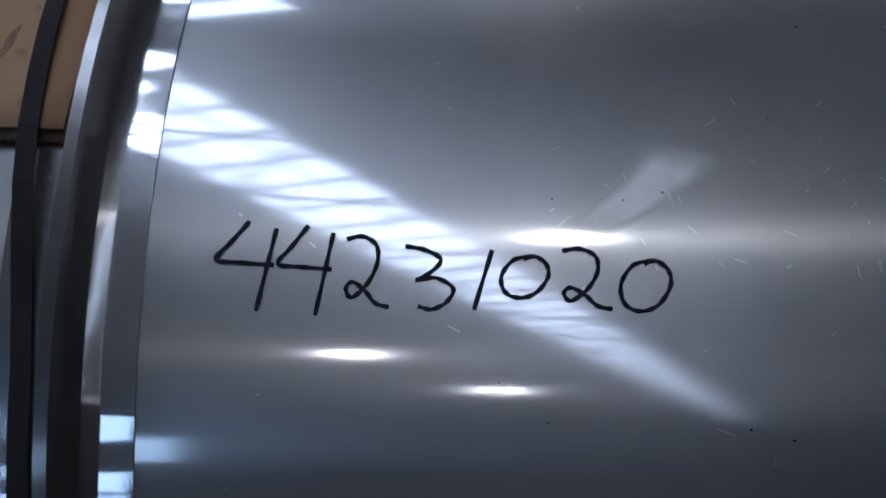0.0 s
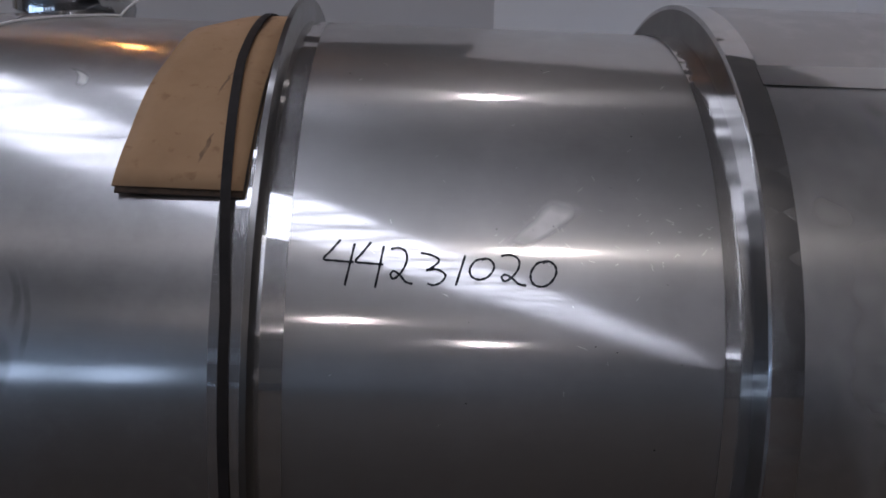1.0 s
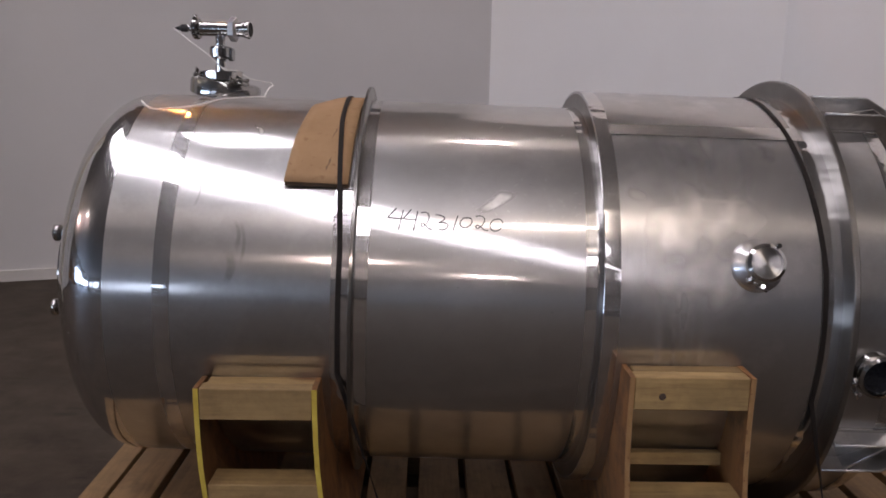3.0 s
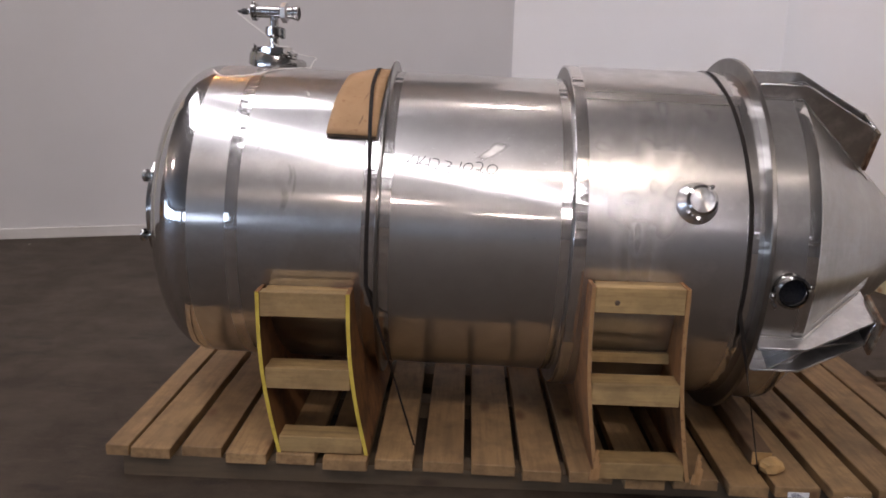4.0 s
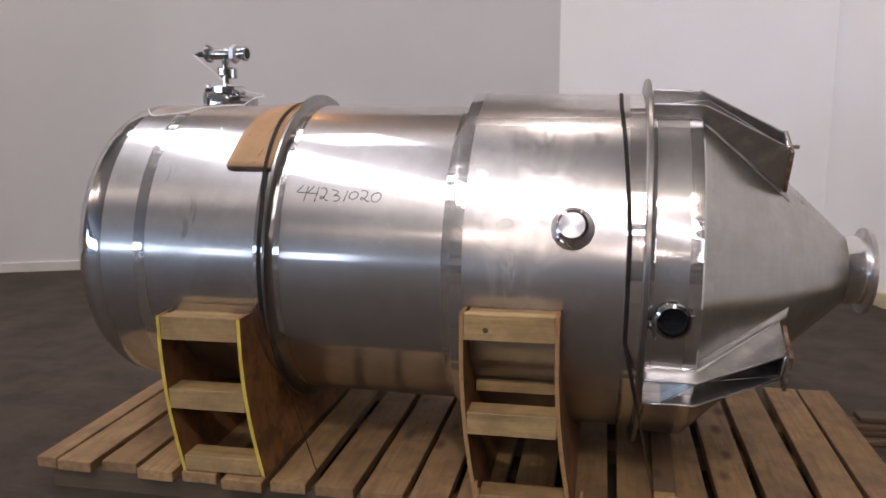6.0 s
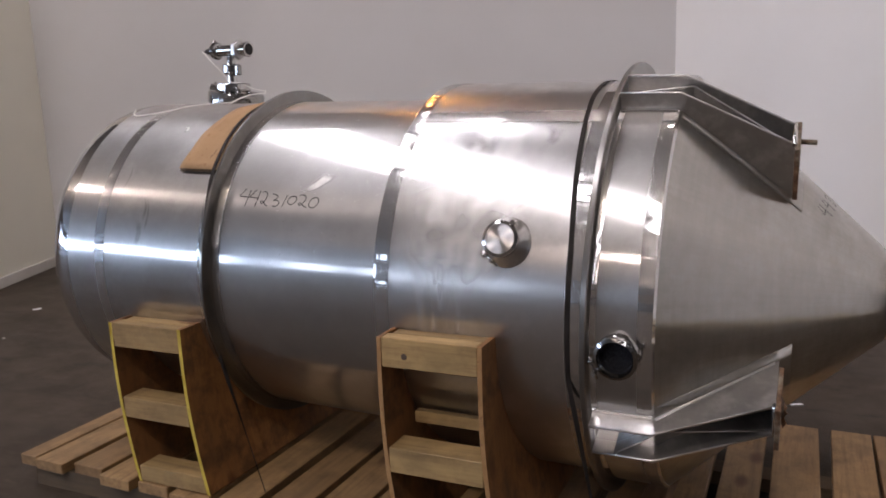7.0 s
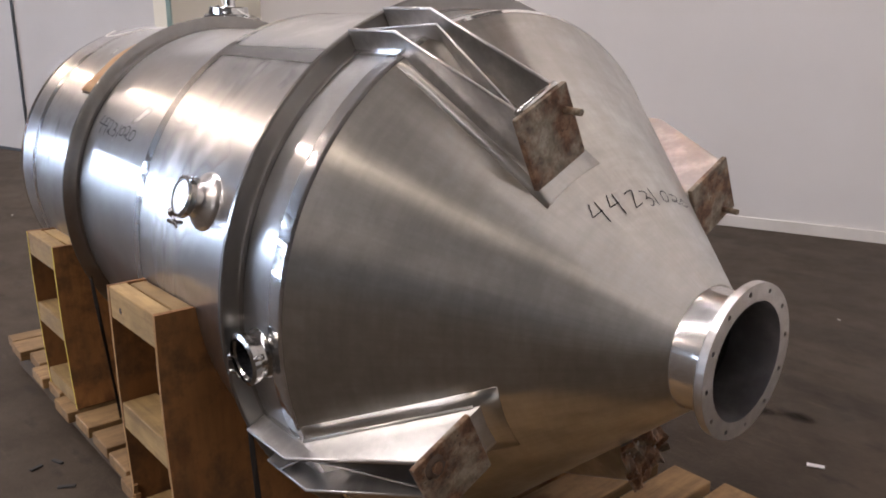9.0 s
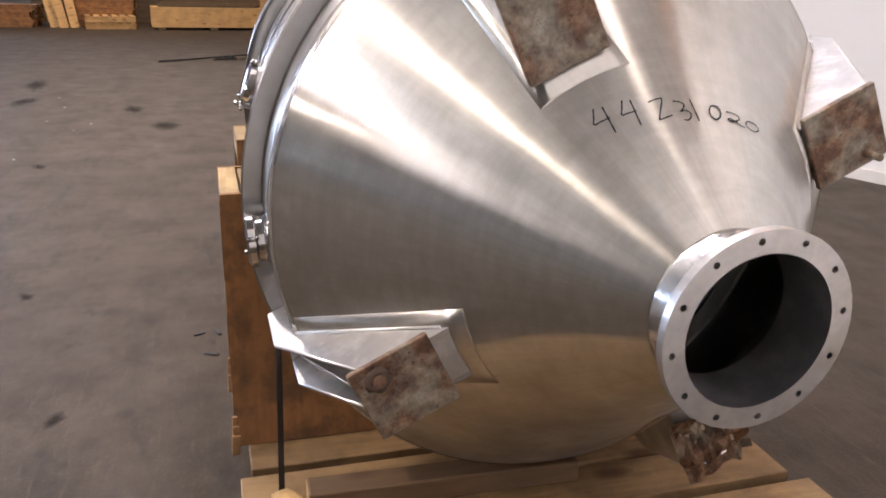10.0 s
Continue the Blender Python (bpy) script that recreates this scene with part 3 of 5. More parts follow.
part("weld_band", lathe([(0.945, RD + 0.004), (0.951, RD + 0.002), (0.960, RD + 0.0012)], 128), M["ground"], tank, "polished weld seam")
part("weld_band", lathe([(1.054, RD + 0.0012), (1.072, RD + 0.002), (1.0895, RD + 0.001), (1.095, RD - 0.0045)], 128), M["ground"], tank, "polished weld seam")
CONE = (1.089, RD, 1.594, 0.118)


def cone_r(s):
    return CONE[1] + (CONE[3] - CONE[1]) * (s - CONE[0]) / (CONE[2] - CONE[0])


part("cone", lathe([(1.089, RD), (1.3, cone_r(1.3)), (1.594, 0.118), (1.594, 0.1085), (1.3, cone_r(1.3) - 0.006), (1.089, RD - 0.006)], 128), M["cone"], tank, "ground steel cone")
part("nozzle_neck", lathe([(1.588, 0.1225), (1.593, 0.1165), (1.600, 0.1145), (1.665, 0.1135), (1.665, 0.1112), (1.59, 0.1112)], 96), M["polished"], tank, "bright outlet neck")


def bolted_flange(s0, s1, r_in, r_out, r_bolt, bolts, hole):
    """A flange plate with real through holes, one sector to a bolt."""
    bm = bmesh.new()
    step = 2 * math.pi / bolts
    per = []
    for k in range(16):
        e, f = divmod(k, 4)
        f = f / 4 * 2 - 1
        per.append(((f, -1), (1, f), (-f, 1), (-1, -f))[e])
    for b in range(bolts):
        mid = (b + 0.5) * step
        loops = []
        for s in (s0, s1):
            outer, inner = [], []
            for u, v in per:
                a = mid + u * step / 2
                r = (r_in + r_out) / 2 + v * (r_out - r_in) / 2
                outer.append(bm.verts.new((s, -r * math.sin(a), r * math.cos(a))))
                w = math.atan2(v * (r_out - r_in) / 2, u * step / 2 * r_bolt)
                rr = r_bolt + hole * math.sin(w)
                aa = mid + hole * math.cos(w) / r_bolt
                inner.append(bm.verts.new((s, -rr * math.sin(aa), rr * math.cos(aa))))
            loops.append((outer, inner))
        for outer, inner in loops:
            for i in range(16):
                j = (i + 1) % 16
                bm.faces.new((outer[i], outer[j], inner[j], inner[i]))
        for i in range(16):
            j = (i + 1) % 16
            bm.faces.new((loops[0][1][i], loops[0][1][j], loops[1][1][j], loops[1][1][i]))
            u0, v0 = per[i]
            u1, v1 = per[j]
            if v0 == v1 and abs(v0) == 1:
                bm.faces.new((loops[0][0][i], loops[0][0][j], loops[1][0][j], loops[1][0][i]))
    bmesh.ops.remove_doubles(bm, verts=bm.verts, dist=1e-5)
    bmesh.ops.recalc_face_normals(bm, faces=bm.faces)
    return bm


part("outlet_flange", bolted_flange(1.662, 1.676, 0.1105, 0.1425, 0.1285, 12, 0.0050), M["flangeface"], tank, "outlet flange drilled with twelve bolt holes", pose(0, 0, 0, -6, 0, 0))
part("flange_back", lathe([(1.6612, 0.1142), (1.6612, 0.1422), (1.6602, 0.1422), (1.6602, 0.1142)], 96, True), M["leg"], tank)
part("outlet_bore", lathe([(1.6764, 0.1092), (1.64, 0.1088), (1.580, 0.1084)], 96), M["borelining"], tank, "dull outlet bore")


def er(phi):
    return Vector((0, -math.sin(radians(phi)), math.cos(radians(phi))))


def on_shell(s, phi, r):
    return Vector((s, 0, 0)) + er(phi) * r


def radial(s, phi, r):
    """Local x points out of the shell, local y along the tank."""
    x, y = er(phi), Vector((1, 0, 0))
    z = x.cross(y)
    m = Matrix((x, y, z)).transposed().to_4x4()
    m.translation = on_shell(s, phi, r)
    return m


# polished longitudinal seam of the jacket
seam = bmesh.new()
seam_rows = []
for i in range(13):
    s = 0.405 + (0.8975 - 0.405) * i / 12
    seam_rows.append([seam.verts.new(on_shell(s, 30.8 - 1.2 * i / 12 + (35.0 - 30.8 + 1.2 * i / 12) * k / 4, RC + 0.0021)) for k in range(5)])
for p, q in zip(seam_rows, seam_rows[1:]):
    for i in range(4):
        seam.faces.new((p[i], p[i + 1], q[i + 1], q[i])).smooth = True
bmesh.ops.recalc_face_normals(seam, faces=seam.faces)
part("weld_band", seam, M["polished"], tank, "polished weld seam")

# legs on the cone


def plate(outline, t0, t1):
    bm = bmesh.new()
    a = [bm.verts.new((s, -t0, r)) for s, r in outline]
    b = [bm.verts.new((s, -t1, r)) for s, r in outline]
    caps = [bm.faces.new(a), bm.faces.new(list(reversed(b)))]
    n = len(outline)
    for i in range(n):
        bm.faces.new((a[i], b[i], b[(i + 1) % n], a[(i + 1) % n]))
    bmesh.ops.recalc_face_normals(bm, faces=bm.faces)
    return bm


SIDE = [(0.9475, 0.5845), (0.9475, 0.6255), (1.093, 0.6245), (1.353, 0.484), (1.352, 0.3235), (1.096, 0.5785)]
for phi, slip in ((26.6, 0.0), (116.6, 0.034), (206.6, 0.030), (296.6, 0.0)):
    turn = pose(0, 0, 0, phi, 0, 0)
    leg = part("leg", plate(SIDE, 0.044, 0.050), M["leg"], tank, "folded steel leg bracket", turn)
    part("side_plate", plate(SIDE, -0.050, -0.044), M["leg"], leg)
    brace = bmesh.new()
    top = [(1.0, -0.043, 0.6245), (1.112, 0.034, 0.600), (1.346, -0.042, 0.480)]
    low = [(1.0, -0.043, 0.586), (1.112, 0.034, 0.566), (1.346, -0.042, 0.335)]
    va = [brace.verts.new(p) for p in top]
    vb = [brace.verts.new(p) for p in low]
    for i in (0, 1):
        brace.faces.new((va[i], va[i + 1], vb[i + 1], vb[i]))
    bmesh.ops.solidify(brace, geom=list(brace.faces), thickness=0.003)
    part("inner_fold", brace, M["leg"], leg)
    part("bright_edge", tube([Vector(p) + Vector((0, 0, 0.0012)) for p in top], 0.0026, 6), M["flangeface"], leg, "ground bright edge")
    for t in (-0.047, 0.047):
        part("bright_edge", tube([(0.9475, t, 0.6262), (1.093, t, 0.6252), (1.353, t, 0.4848)], 0.0036, 6), M["flangeface"], leg, "ground bright edge")
        if 100 < phi < 120:
            part("weld_bead", tube([(1.096, t * 1.08, cone_r(1.096) + 0.004), (1.2, t * 1.09, cone_r(1.2) + 0.0015), (1.342, t * 1.1, cone_r(1.342) - 0.001)], 0.0035, 6), M["smear"], leg, "pale weld bead")
    part("end_web", box(1.3475, -0.0435, 0.331, 1.3515, 0.0435, 0.478), M["leg"], leg)
    part("base_strip", box(0.9485, -0.060, 0.5800, 1.0885, 0.060, 0.5865), M["polished"], leg)
    part("weld_lip", tube([(1.352, -0.052, 0.486), (1.352, 0.052, 0.486)], 0.0065, 6), M["polished"], leg)
    pad = bmesh.new()
    rows, under = [], []
    for i in range(9):
        s = 1.098 + (1.378 - 1.098) * i / 8
        for lift, many in ((0.0023, rows), (-0.0005, under)):
            many.append([pad.verts.new((s, -(cone_r(s) + lift) * math.sin(t / cone_r(s)), (cone_r(s) + lift) * math.cos(t / cone_r(s)))) for t in (-0.082, -0.045, 0.0, 0.045, 0.073)])
    for p, q in zip(rows, rows[1:]):
        for i in range(4):
            pad.faces.new((p[i], p[i + 1], q[i + 1], q[i])).smooth = True
    for i in range(4):
        pad.faces.new((rows[-1][i], rows[-1][i + 1], under[-1][i + 1], under[-1][i]))
    for i in range(8):
        for k in (0, 4):
            pad.faces.new((rows[i][k], rows[i + 1][k], under[i + 1][k], under[i][k]))
    bmesh.ops.split_edges(pad, edges=[e for e in pad.edges if len(e.link_faces) == 2 and e.calc_face_angle(0) > 0.6])
    bmesh.ops.recalc_face_normals(pad, faces=pad.faces)
    part("pad", pad, M["cone"], leg)
    if phi > 200 and phi < 210:
        sheet = bmesh.new()
        grid = []
        for i in range(13):
            grid.append([])
            for j in range(13):
                u, v = i / 6 - 1, j / 6 - 1
                k = 0.80 + 0.20 / max(1.0, math.hypot(u, v))
                wob = Vector((u * 2.1, v * 2.1, 0.3))
                push = 0.020 * noise.noise(wob * 1.4) + 0.009 * noise.noise(wob * 4.0)
                edge = 0.006 * noise.noise(wob * 2.2 + Vector((5, 1, 0)))
                grid[-1].append(sheet.verts.new((1.362 + push, -0.002 + 0.072 * u * k + edge, 0.430 + 0.074 * v * k + edge)))
        for i in range(12):
            for j in range(12):
                sheet.faces.new((grid[i][j], grid[i + 1][j], grid[i + 1][j + 1], grid[i][j + 1]))
        bmesh.ops.solidify(sheet, geom=list(sheet.faces), thickness=0.006)
        part("end_plate", sheet, M["rustpale"], leg, "crumpled rusty end plate")
        continue
    end = part("end_plate", box(1.3535, -0.069, 0.341 + slip, 1.365, 0.067, 0.484 + slip, 0.0015), M["rust"], leg, "rusty end plate")
    if slip == 0.034:
        scar = lathe([(0.0, 0.006), (0.005, 0.011), (0.006, 0.016), (0.003, 0.021), (0.0, 0.023)], 14, False, 60)
        lump = random.Random(6)
        for v in scar.verts:
            v.co *= lump.uniform(0.85, 1.15)
        scar.transform(Matrix.Translation((1.3648, 0.036, 0.478)))
        part("weld_scar", scar, M["scar"], end, "dark ring of old weld")
    part("stud", tube([(1.365, 0.045 - 0.26 * slip, 0.44 + 1.1 * slip), (1.402 - 0.85 * slip, 0.045 - 0.26 * slip, 0.438 + 1.1 * slip)], 0.0065 + slip * 0.15, 8), M["rust"], end)

# clamped ports


def turned_steel():
    m, nt, p = node_mat("turned_cap_steel")
    p.inputs["Metallic"].default_value = 1.0
    p.inputs["Base Color"].default_value = (0.74, 0.73, 0.72, 1)
    p.inputs["Roughness"].default_value = 0.30
    p.inputs["Anisotropic"].default_value = 0.97
    p.inputs["Anisotropic Rotation"].default_value = 0.25
    t = nt.nodes.new("ShaderNodeTangent")
    t.direction_type, t.axis = "RADIAL", "X"
    nt.links.new(t.outputs[0], p.inputs["Tangent"])
    return m


M["turned"] = turned_steel()


def wing_clamp(parent, r, h, angle, finish="fitting"):
    """A hinged clamp band with its bolt and wing nut, round a ferrule at height h."""
    band = part("clamp", lathe([(h - 0.010, r - 0.004), (h - 0.006, r + 0.004), (h + 0.006, r + 0.004), (h + 0.010, r - 0.004)], 40), M[finish], parent, "hinged clamp band")
    a = radians(angle)
    d, e = Vector((0, math.cos(a), math.sin(a))), Vector((0, -math.sin(a), math.cos(a)))
    c = Vector((h, 0, 0)) + d * (r + 0.012)
    part("bolt", tube([c - e * 0.018, c + e * 0.038], 0.0035, 8), M[finish], band)
    part("lug", tube([c - e * 0.012, c - e * 0.002], 0.010, 8), M[finish], band)
    part("wing_nut", tube([c + e * 0.020 - Vector((0.016, 0, 0)), c + e * 0.024, c + e * 0.020 + Vector((0.016, 0, 0))], 0.005, 8), M[finish], band)
    h2 = Vector((h, 0, 0)) - d * (r + 0.008)
    part("hinge", tube([h2 - Vector((0.010, 0, 0)), h2 + Vector((0.010, 0, 0))], 0.006, 8), M[finish], band)
    return band


cap = part("capped_port", lathe([(-0.012, 0.066), (0.003, 0.062), (0.010, 0.056), (0.020, 0.040), (0.026, 0.036), (0.040, 0.034), (0.044, 0.040), (0.049, 0.040)], 48), M["leg"], tank, "short port closed by a clamped blank cap", radial(0.727, 71.0, RC))
part("blank_cap", lathe([(0.049, 0.0395), (0.055, 0.039), (0.057, 0.0375), (0.057, 0.0345), (0.0545, 0.0335), (0.0545, 0.0322), (0.0565, 0.0315), (0.0570, 0.0)], 64), M["turned"], cap, "turned blank cap")
wing_clamp(cap, 0.041, 0.049, 235)

port = part("open_port", lathe([(-0.012, 0.055), (0.002, 0.049), (0.008, 0.043), (0.026, 0.041), (0.028, 0.0465), (0.033, 0.0465), (0.034, 0.041), (0.030, 0.0385), (-0.05, 0.0385)], 48), M["port"], tank, "open port with a clamp and bore, its deep shade painted black", radial(1.014, 95.0, RD))
# shallow matte black cup paints in the shade of a deep bore
part("bore", lathe([(0.029, 0.0382), (0.006, 0.0375), (0.0055, 0.0)], 32), M["ink"], port, "bore, its deep shade painted black")
wing_clamp(port, 0.0475, 0.030, 200, "port")

# manway on the back head
manway = part("manway_cover", lathe([(-0.985, 0.195), (-1.040, 0.195), (-1.043, 0.204), (-1.056, 0.204), (-1.058, 0.200), (-1.064, 0.17), (-1.074, 0.09), (-1.076, 0.0)], 64), M["fitting"], tank, "round manway cover with clamps")
for k in range(6):
    a = radians(60 * k + 20)
    c = Vector((-1.04, 0.206 * math.cos(a), 0.206 * math.sin(a)))
    part("swing_clamp", tube([c + Vector((0.03, 0, 0)), c - Vector((0.022, 0, 0))], 0.014, 8), M["fitting"], manway)
    part("hand_nut", tube([c - Vector((0.022, 0, 0)), c - Vector((0.034, 0, 0))], 0.023, 10), M["fitting"], manway)

# top fitting: clamped nozzle, stem and cross tee
TX, TY = -0.715, 0.264
top_z = math.sqrt(RA**2 - TY**2) + 0.004
fit_m = Matrix.Translation((TX, TY, top_z)) @ pose(0, 0, 0, 0, -AXIS_DROP, 0)
UP = pose(0, 0, 0, 0, -90, 0)


def turned_up(profile, segs=48):
    bm = lathe(profile, segs)
    bm.transform(UP)
    return bm


nozzle = part("top_nozzle", turned_up([(-0.05, 0.055), (0.102, 0.053), (0.107, 0.061), (0.112, 0.063)]), M["fitting"], tank, "polished top nozzle with clamps, stem and cross tee", fit_m)
part("gasket", turned_up([(0.1115, 0.060), (0.1145, 0.060), (0.1145, 0.0)]), M["black"], nozzle, "dark gasket")
part("cover_plate", turned_up([(0.114, 0.065), (0.116, 0.068), (0.140, 0.068), (0.143, 0.065), (0.144, 0.0)]), M["fitting"], nozzle)
saddle = part("clamp_ring", turned_up([(0.064, 0.060), (0.058, 0.098), (0.063, 0.107), (0.100, 0.110), (0.110, 0.106), (0.115, 0.094), (0.112, 0.070), (0.104, 0.060)]), M["port"], nozzle, "dark clamp ring, tilted", pose(-0.004, 0, 0, 0, 10.0, 0))
for turn, reach in ((200, 0.094), (318, 0.082)):
    a = radians(turn)
    d = Vector((math.cos(a), math.sin(a), 0))
    e = Vector((-math.sin(a), math.cos(a), 0))
    c = d * reach
    lug = part("swing_lug", tube([c - e * 0.020 + Vector((0, 0, 0.116)), c + e * 0.020 + Vector((0, 0, 0.116))], 0.010, 8), M["port"], saddle)
    part("wing_nut", tube([c - e * 0.022 + Vector((0, 0, 0.135)), c + Vector((0, 0, 0.126)), c + e * 0.022 + Vector((0, 0, 0.131))], 0.0055, 8), M["port"], lug)
stem = part("stem", turned_up([(0.144, 0.019), (0.186, 0.018), (0.226, 0.0165), (0.258, 0.0155)], 32), M["fitting"], nozzle)
part("stem_clamp", lathe([(-0.021, 0.021), (-0.019, 0.032), (-0.012, 0.036), (0.014, 0.036), (0.019, 0.032), (0.021, 0.021)], 10, False, 20), M["port"], stem, "dark clamp", Matrix.Translation((0, 0, 0.199)) @ UP)
part("clamp_wing", box(0.026, -0.018, 0.174, 0.043, 0.010, 0.214, 0.004), M["port"], stem, "dark clamp wing")
tee_m = pose(0, 0, 0.272, 0, 0.8, -7)
tee = part("cross_tee", lathe([(-0.087, 0.019), (-0.061, 0.022), (0.087, 0.022)], 32), M["fitting"], nozzle, "cross tee with a hose nipple", tee_m)
nut = lathe([(0.033, 0.022), (0.034, 0.037), (0.036, 0.038), (0.052, 0.038), (0.054, 0.037), (0.055, 0.022)], 6, False, 20)
for f in nut.faces:
    f.smooth = False
part("union_nut", nut, M["flangeface"], tee, "hexagonal union nut")
end = part("tee_end", lathe([(0.063, 0.022), (0.078, 0.0225), (0.082, 0.0265), (0.086, 0.027), (0.088, 0.025), (0.091, 0.025), (0.093, 0.029), (0.097, 0.029), (0.099, 0.027), (0.099, 0.0225), (0.092, 0.0215), (0.092, 0.0)], 32, False, 20), M["fitting"], tee, "glossy end fitting")
part("end_plug", lathe([(0.0935, 0.0210), (0.0945, 0.009), (0.097, 0.008), (0.0975, 0.0)], 24), M["black"], end, "dark plug")
part("tee_clamp", lathe([(-0.087, 0.019), (-0.085, 0.031), (-0.082, 0.034), (-0.070, 0.034), (-0.066, 0.030), (-0.064, 0.019)], 12, False, 20), M["port"], tee, "dark tee clamp")
part("clamp_knob", tube([(-0.078, -0.012, 0.029), (-0.076, -0.004, 0.037)], 0.008, 10), M["fitting"], tee, "bright clamp knob")
neck = part("nipple_neck", lathe([(-0.085, 0.0095), (-0.106, 0.0095)], 20), M["fitting"], tee)
part("nipple", lathe([(-0.104, 0.0), (-0.104, 0.0105), (-0.108, 0.0118), (-0.126, 0.0115), (-0.130, 0.007), (-0.142, 0.0045), (-0.144, 0.0025), (-0.154, 0.0018), (-0.154, 0.0)], 20), M["black"], neck, "dark hose nipple")

# marker writing, laid on the steel

GLYPHS = {
    "4": [[(0.5, 0.0), (0.22, 0.25), (0.0, 0.44), (0.4, 0.47), (0.95, 0.49)], [(0.97, 0.08), (0.86, 0.5), (0.72, 1.0)]],
    "2": [[(0.0, 0.04), (0.35, 0.0), (0.68, 0.12), (0.72, 0.38), (0.5, 0.68), (0.15, 0.88), (0.0, 0.76), (0.15, 0.66), (0.45, 0.78), (0.7, 0.95), (1.0, 1.0)]],
    "3": [[(0.0, 0.0), (0.38, 0.05), (0.72, 0.2), (0.5, 0.42), (0.22, 0.55), (0.62, 0.5), (0.98, 0.66), (0.85, 0.88), (0.55, 1.0), (0.3, 0.96)]],
    "1": [[(1.0, 0.0), (0.5, 0.5), (0.0, 1.0)]],
    "0": [[(0.62, 0.0), (0.25, 0.1), (0.0, 0.48), (0.06, 0.85), (0.35, 1.0), (0.72, 0.88), (0.98, 0.5), (0.95, 0.18), (0.72, 0.0), (0.5, 0.06)]],
    "Z": [[(0.0, 0.06), (0.6, 0.0), (0.8, 0.1), (0.2, 0.85), (0.15, 1.0), (1.0, 0.9)]],
}


def smooth_line(points, steps=5):
    out = []
    n = len(points)
    for i in range(n - 1):
        p0, p1, p2, p3 = (Vector(points[max(0, min(n - 1, i + k))]) for k in (-1, 0, 1, 2))
        for j in range(steps):
            t = j / steps
            out.append(0.5 * (2 * p1 + (p2 - p0) * t + (2 * p0 - 5 * p1 + 4 * p2 - p3) * t * t + (3 * p1 - p0 - 3 * p2 + p3) * t**3))
    out.append(Vector(points[-1]))
    return out


def writing(digits, place, width, keep=None):
    """Ribbons along the strokes. place(box, u, v) gives a point and the outward normal."""
    bm = bmesh.new()
    for glyph, spot in digits:
        for stroke in GLYPHS[glyph]:
            line = smooth_line(stroke) if glyph not in "1" else smooth_line(stroke, 3)
            pts = [place(spot, p.x, p.y) for p in line]
            left = []
            for i, (p, n) in enumerate(pts):
                d = (pts[min(i + 1, len(pts) - 1)][0] - pts[max(i - 1, 0)][0]).normalized()
                w = width * (0.42 + 0.08 * math.sin(i * 1.7))
                c = d.cross(n).normalized() * w
                e = d * (w * 0.6 if i in (0, len(pts) - 1) else 0) * (-1 if i == 0 else 1)
                left.append((bm.verts.new(p + c + e), bm.verts.new(p - c + e)))
            for (a, b), (c, d) in zip(left, left[1:]):
                bm.faces.new((a, c, d, b))
    bmesh.ops.recalc_face_normals(bm, faces=bm.faces)
    return bm


def on_middle(spot, u, v):
    s0, s1, a0, a1 = spot
    phi = a0 + (a1 - a0) * v
    return on_shell(s0 + (s1 - s0) * u, phi, RB + 0.0012), er(phi)


NUMBER = [
    ("4", (-0.1418, -0.1051, 58.1, 64.0)), ("4", (-0.1041, -0.0704, 58.3, 64.2)), ("2", (-0.0622, -0.0367, 58.9, 63.6)), ("3", (-0.0265, 0.0030, 59.5, 63.7)),
    ("1", (0.0153, 0.0255, 59.7, 63.6)), ("0", (0.0316, 0.0602, 60.0, 62.8)), ("2", (0.0693, 0.0979, 59.4, 63.4)), ("0", (0.1040, 0.1346, 60.1, 63.5)),
]
for glyph, spot in NUMBER:
    part("marker_digit", writing([(glyph, spot)], on_middle, 0.0033), M["ink"], tank, f"handwritten black marker digit {glyph}")


def on_cone(spot, u, v):
    s0, s1, a0, a1 = spot
    phi, s = a0 + (a1 - a0) * u, s0 + (s1 - s0) * v
    slope = (CONE[1] - CONE[3]) / (CONE[2] - CONE[0])
    n = (er(phi) + Vector((slope, 0, 0))).normalized()
    return on_shell(s, phi, cone_r(s)) + n * 0.0012, n


CONE_NUMBER = [
    ("4", (1.414, 1.450, 31.5, 26.0)), ("4", (1.420, 1.455, 22.5, 17.5)), ("Z", (1.430, 1.456, 12.6, 7.0)), ("3", (1.436, 1.462, 4.6, 0.0)),
    ("1", (1.435, 1.463, -2.2, -1.5)), ("0", (1.440, 1.459, -7.6, -12.2)), ("2", (1.444, 1.458, -14.8, -22.0)), ("0", (1.444, 1.457, -23.0, -29.2)),
]
for glyph, spot in CONE_NUMBER:
    part("marker_digit", writing([(glyph, spot)], on_cone, 0.0028), M["ink"], tank, f"handwritten black marker digit {glyph.replace('Z', '2')}")


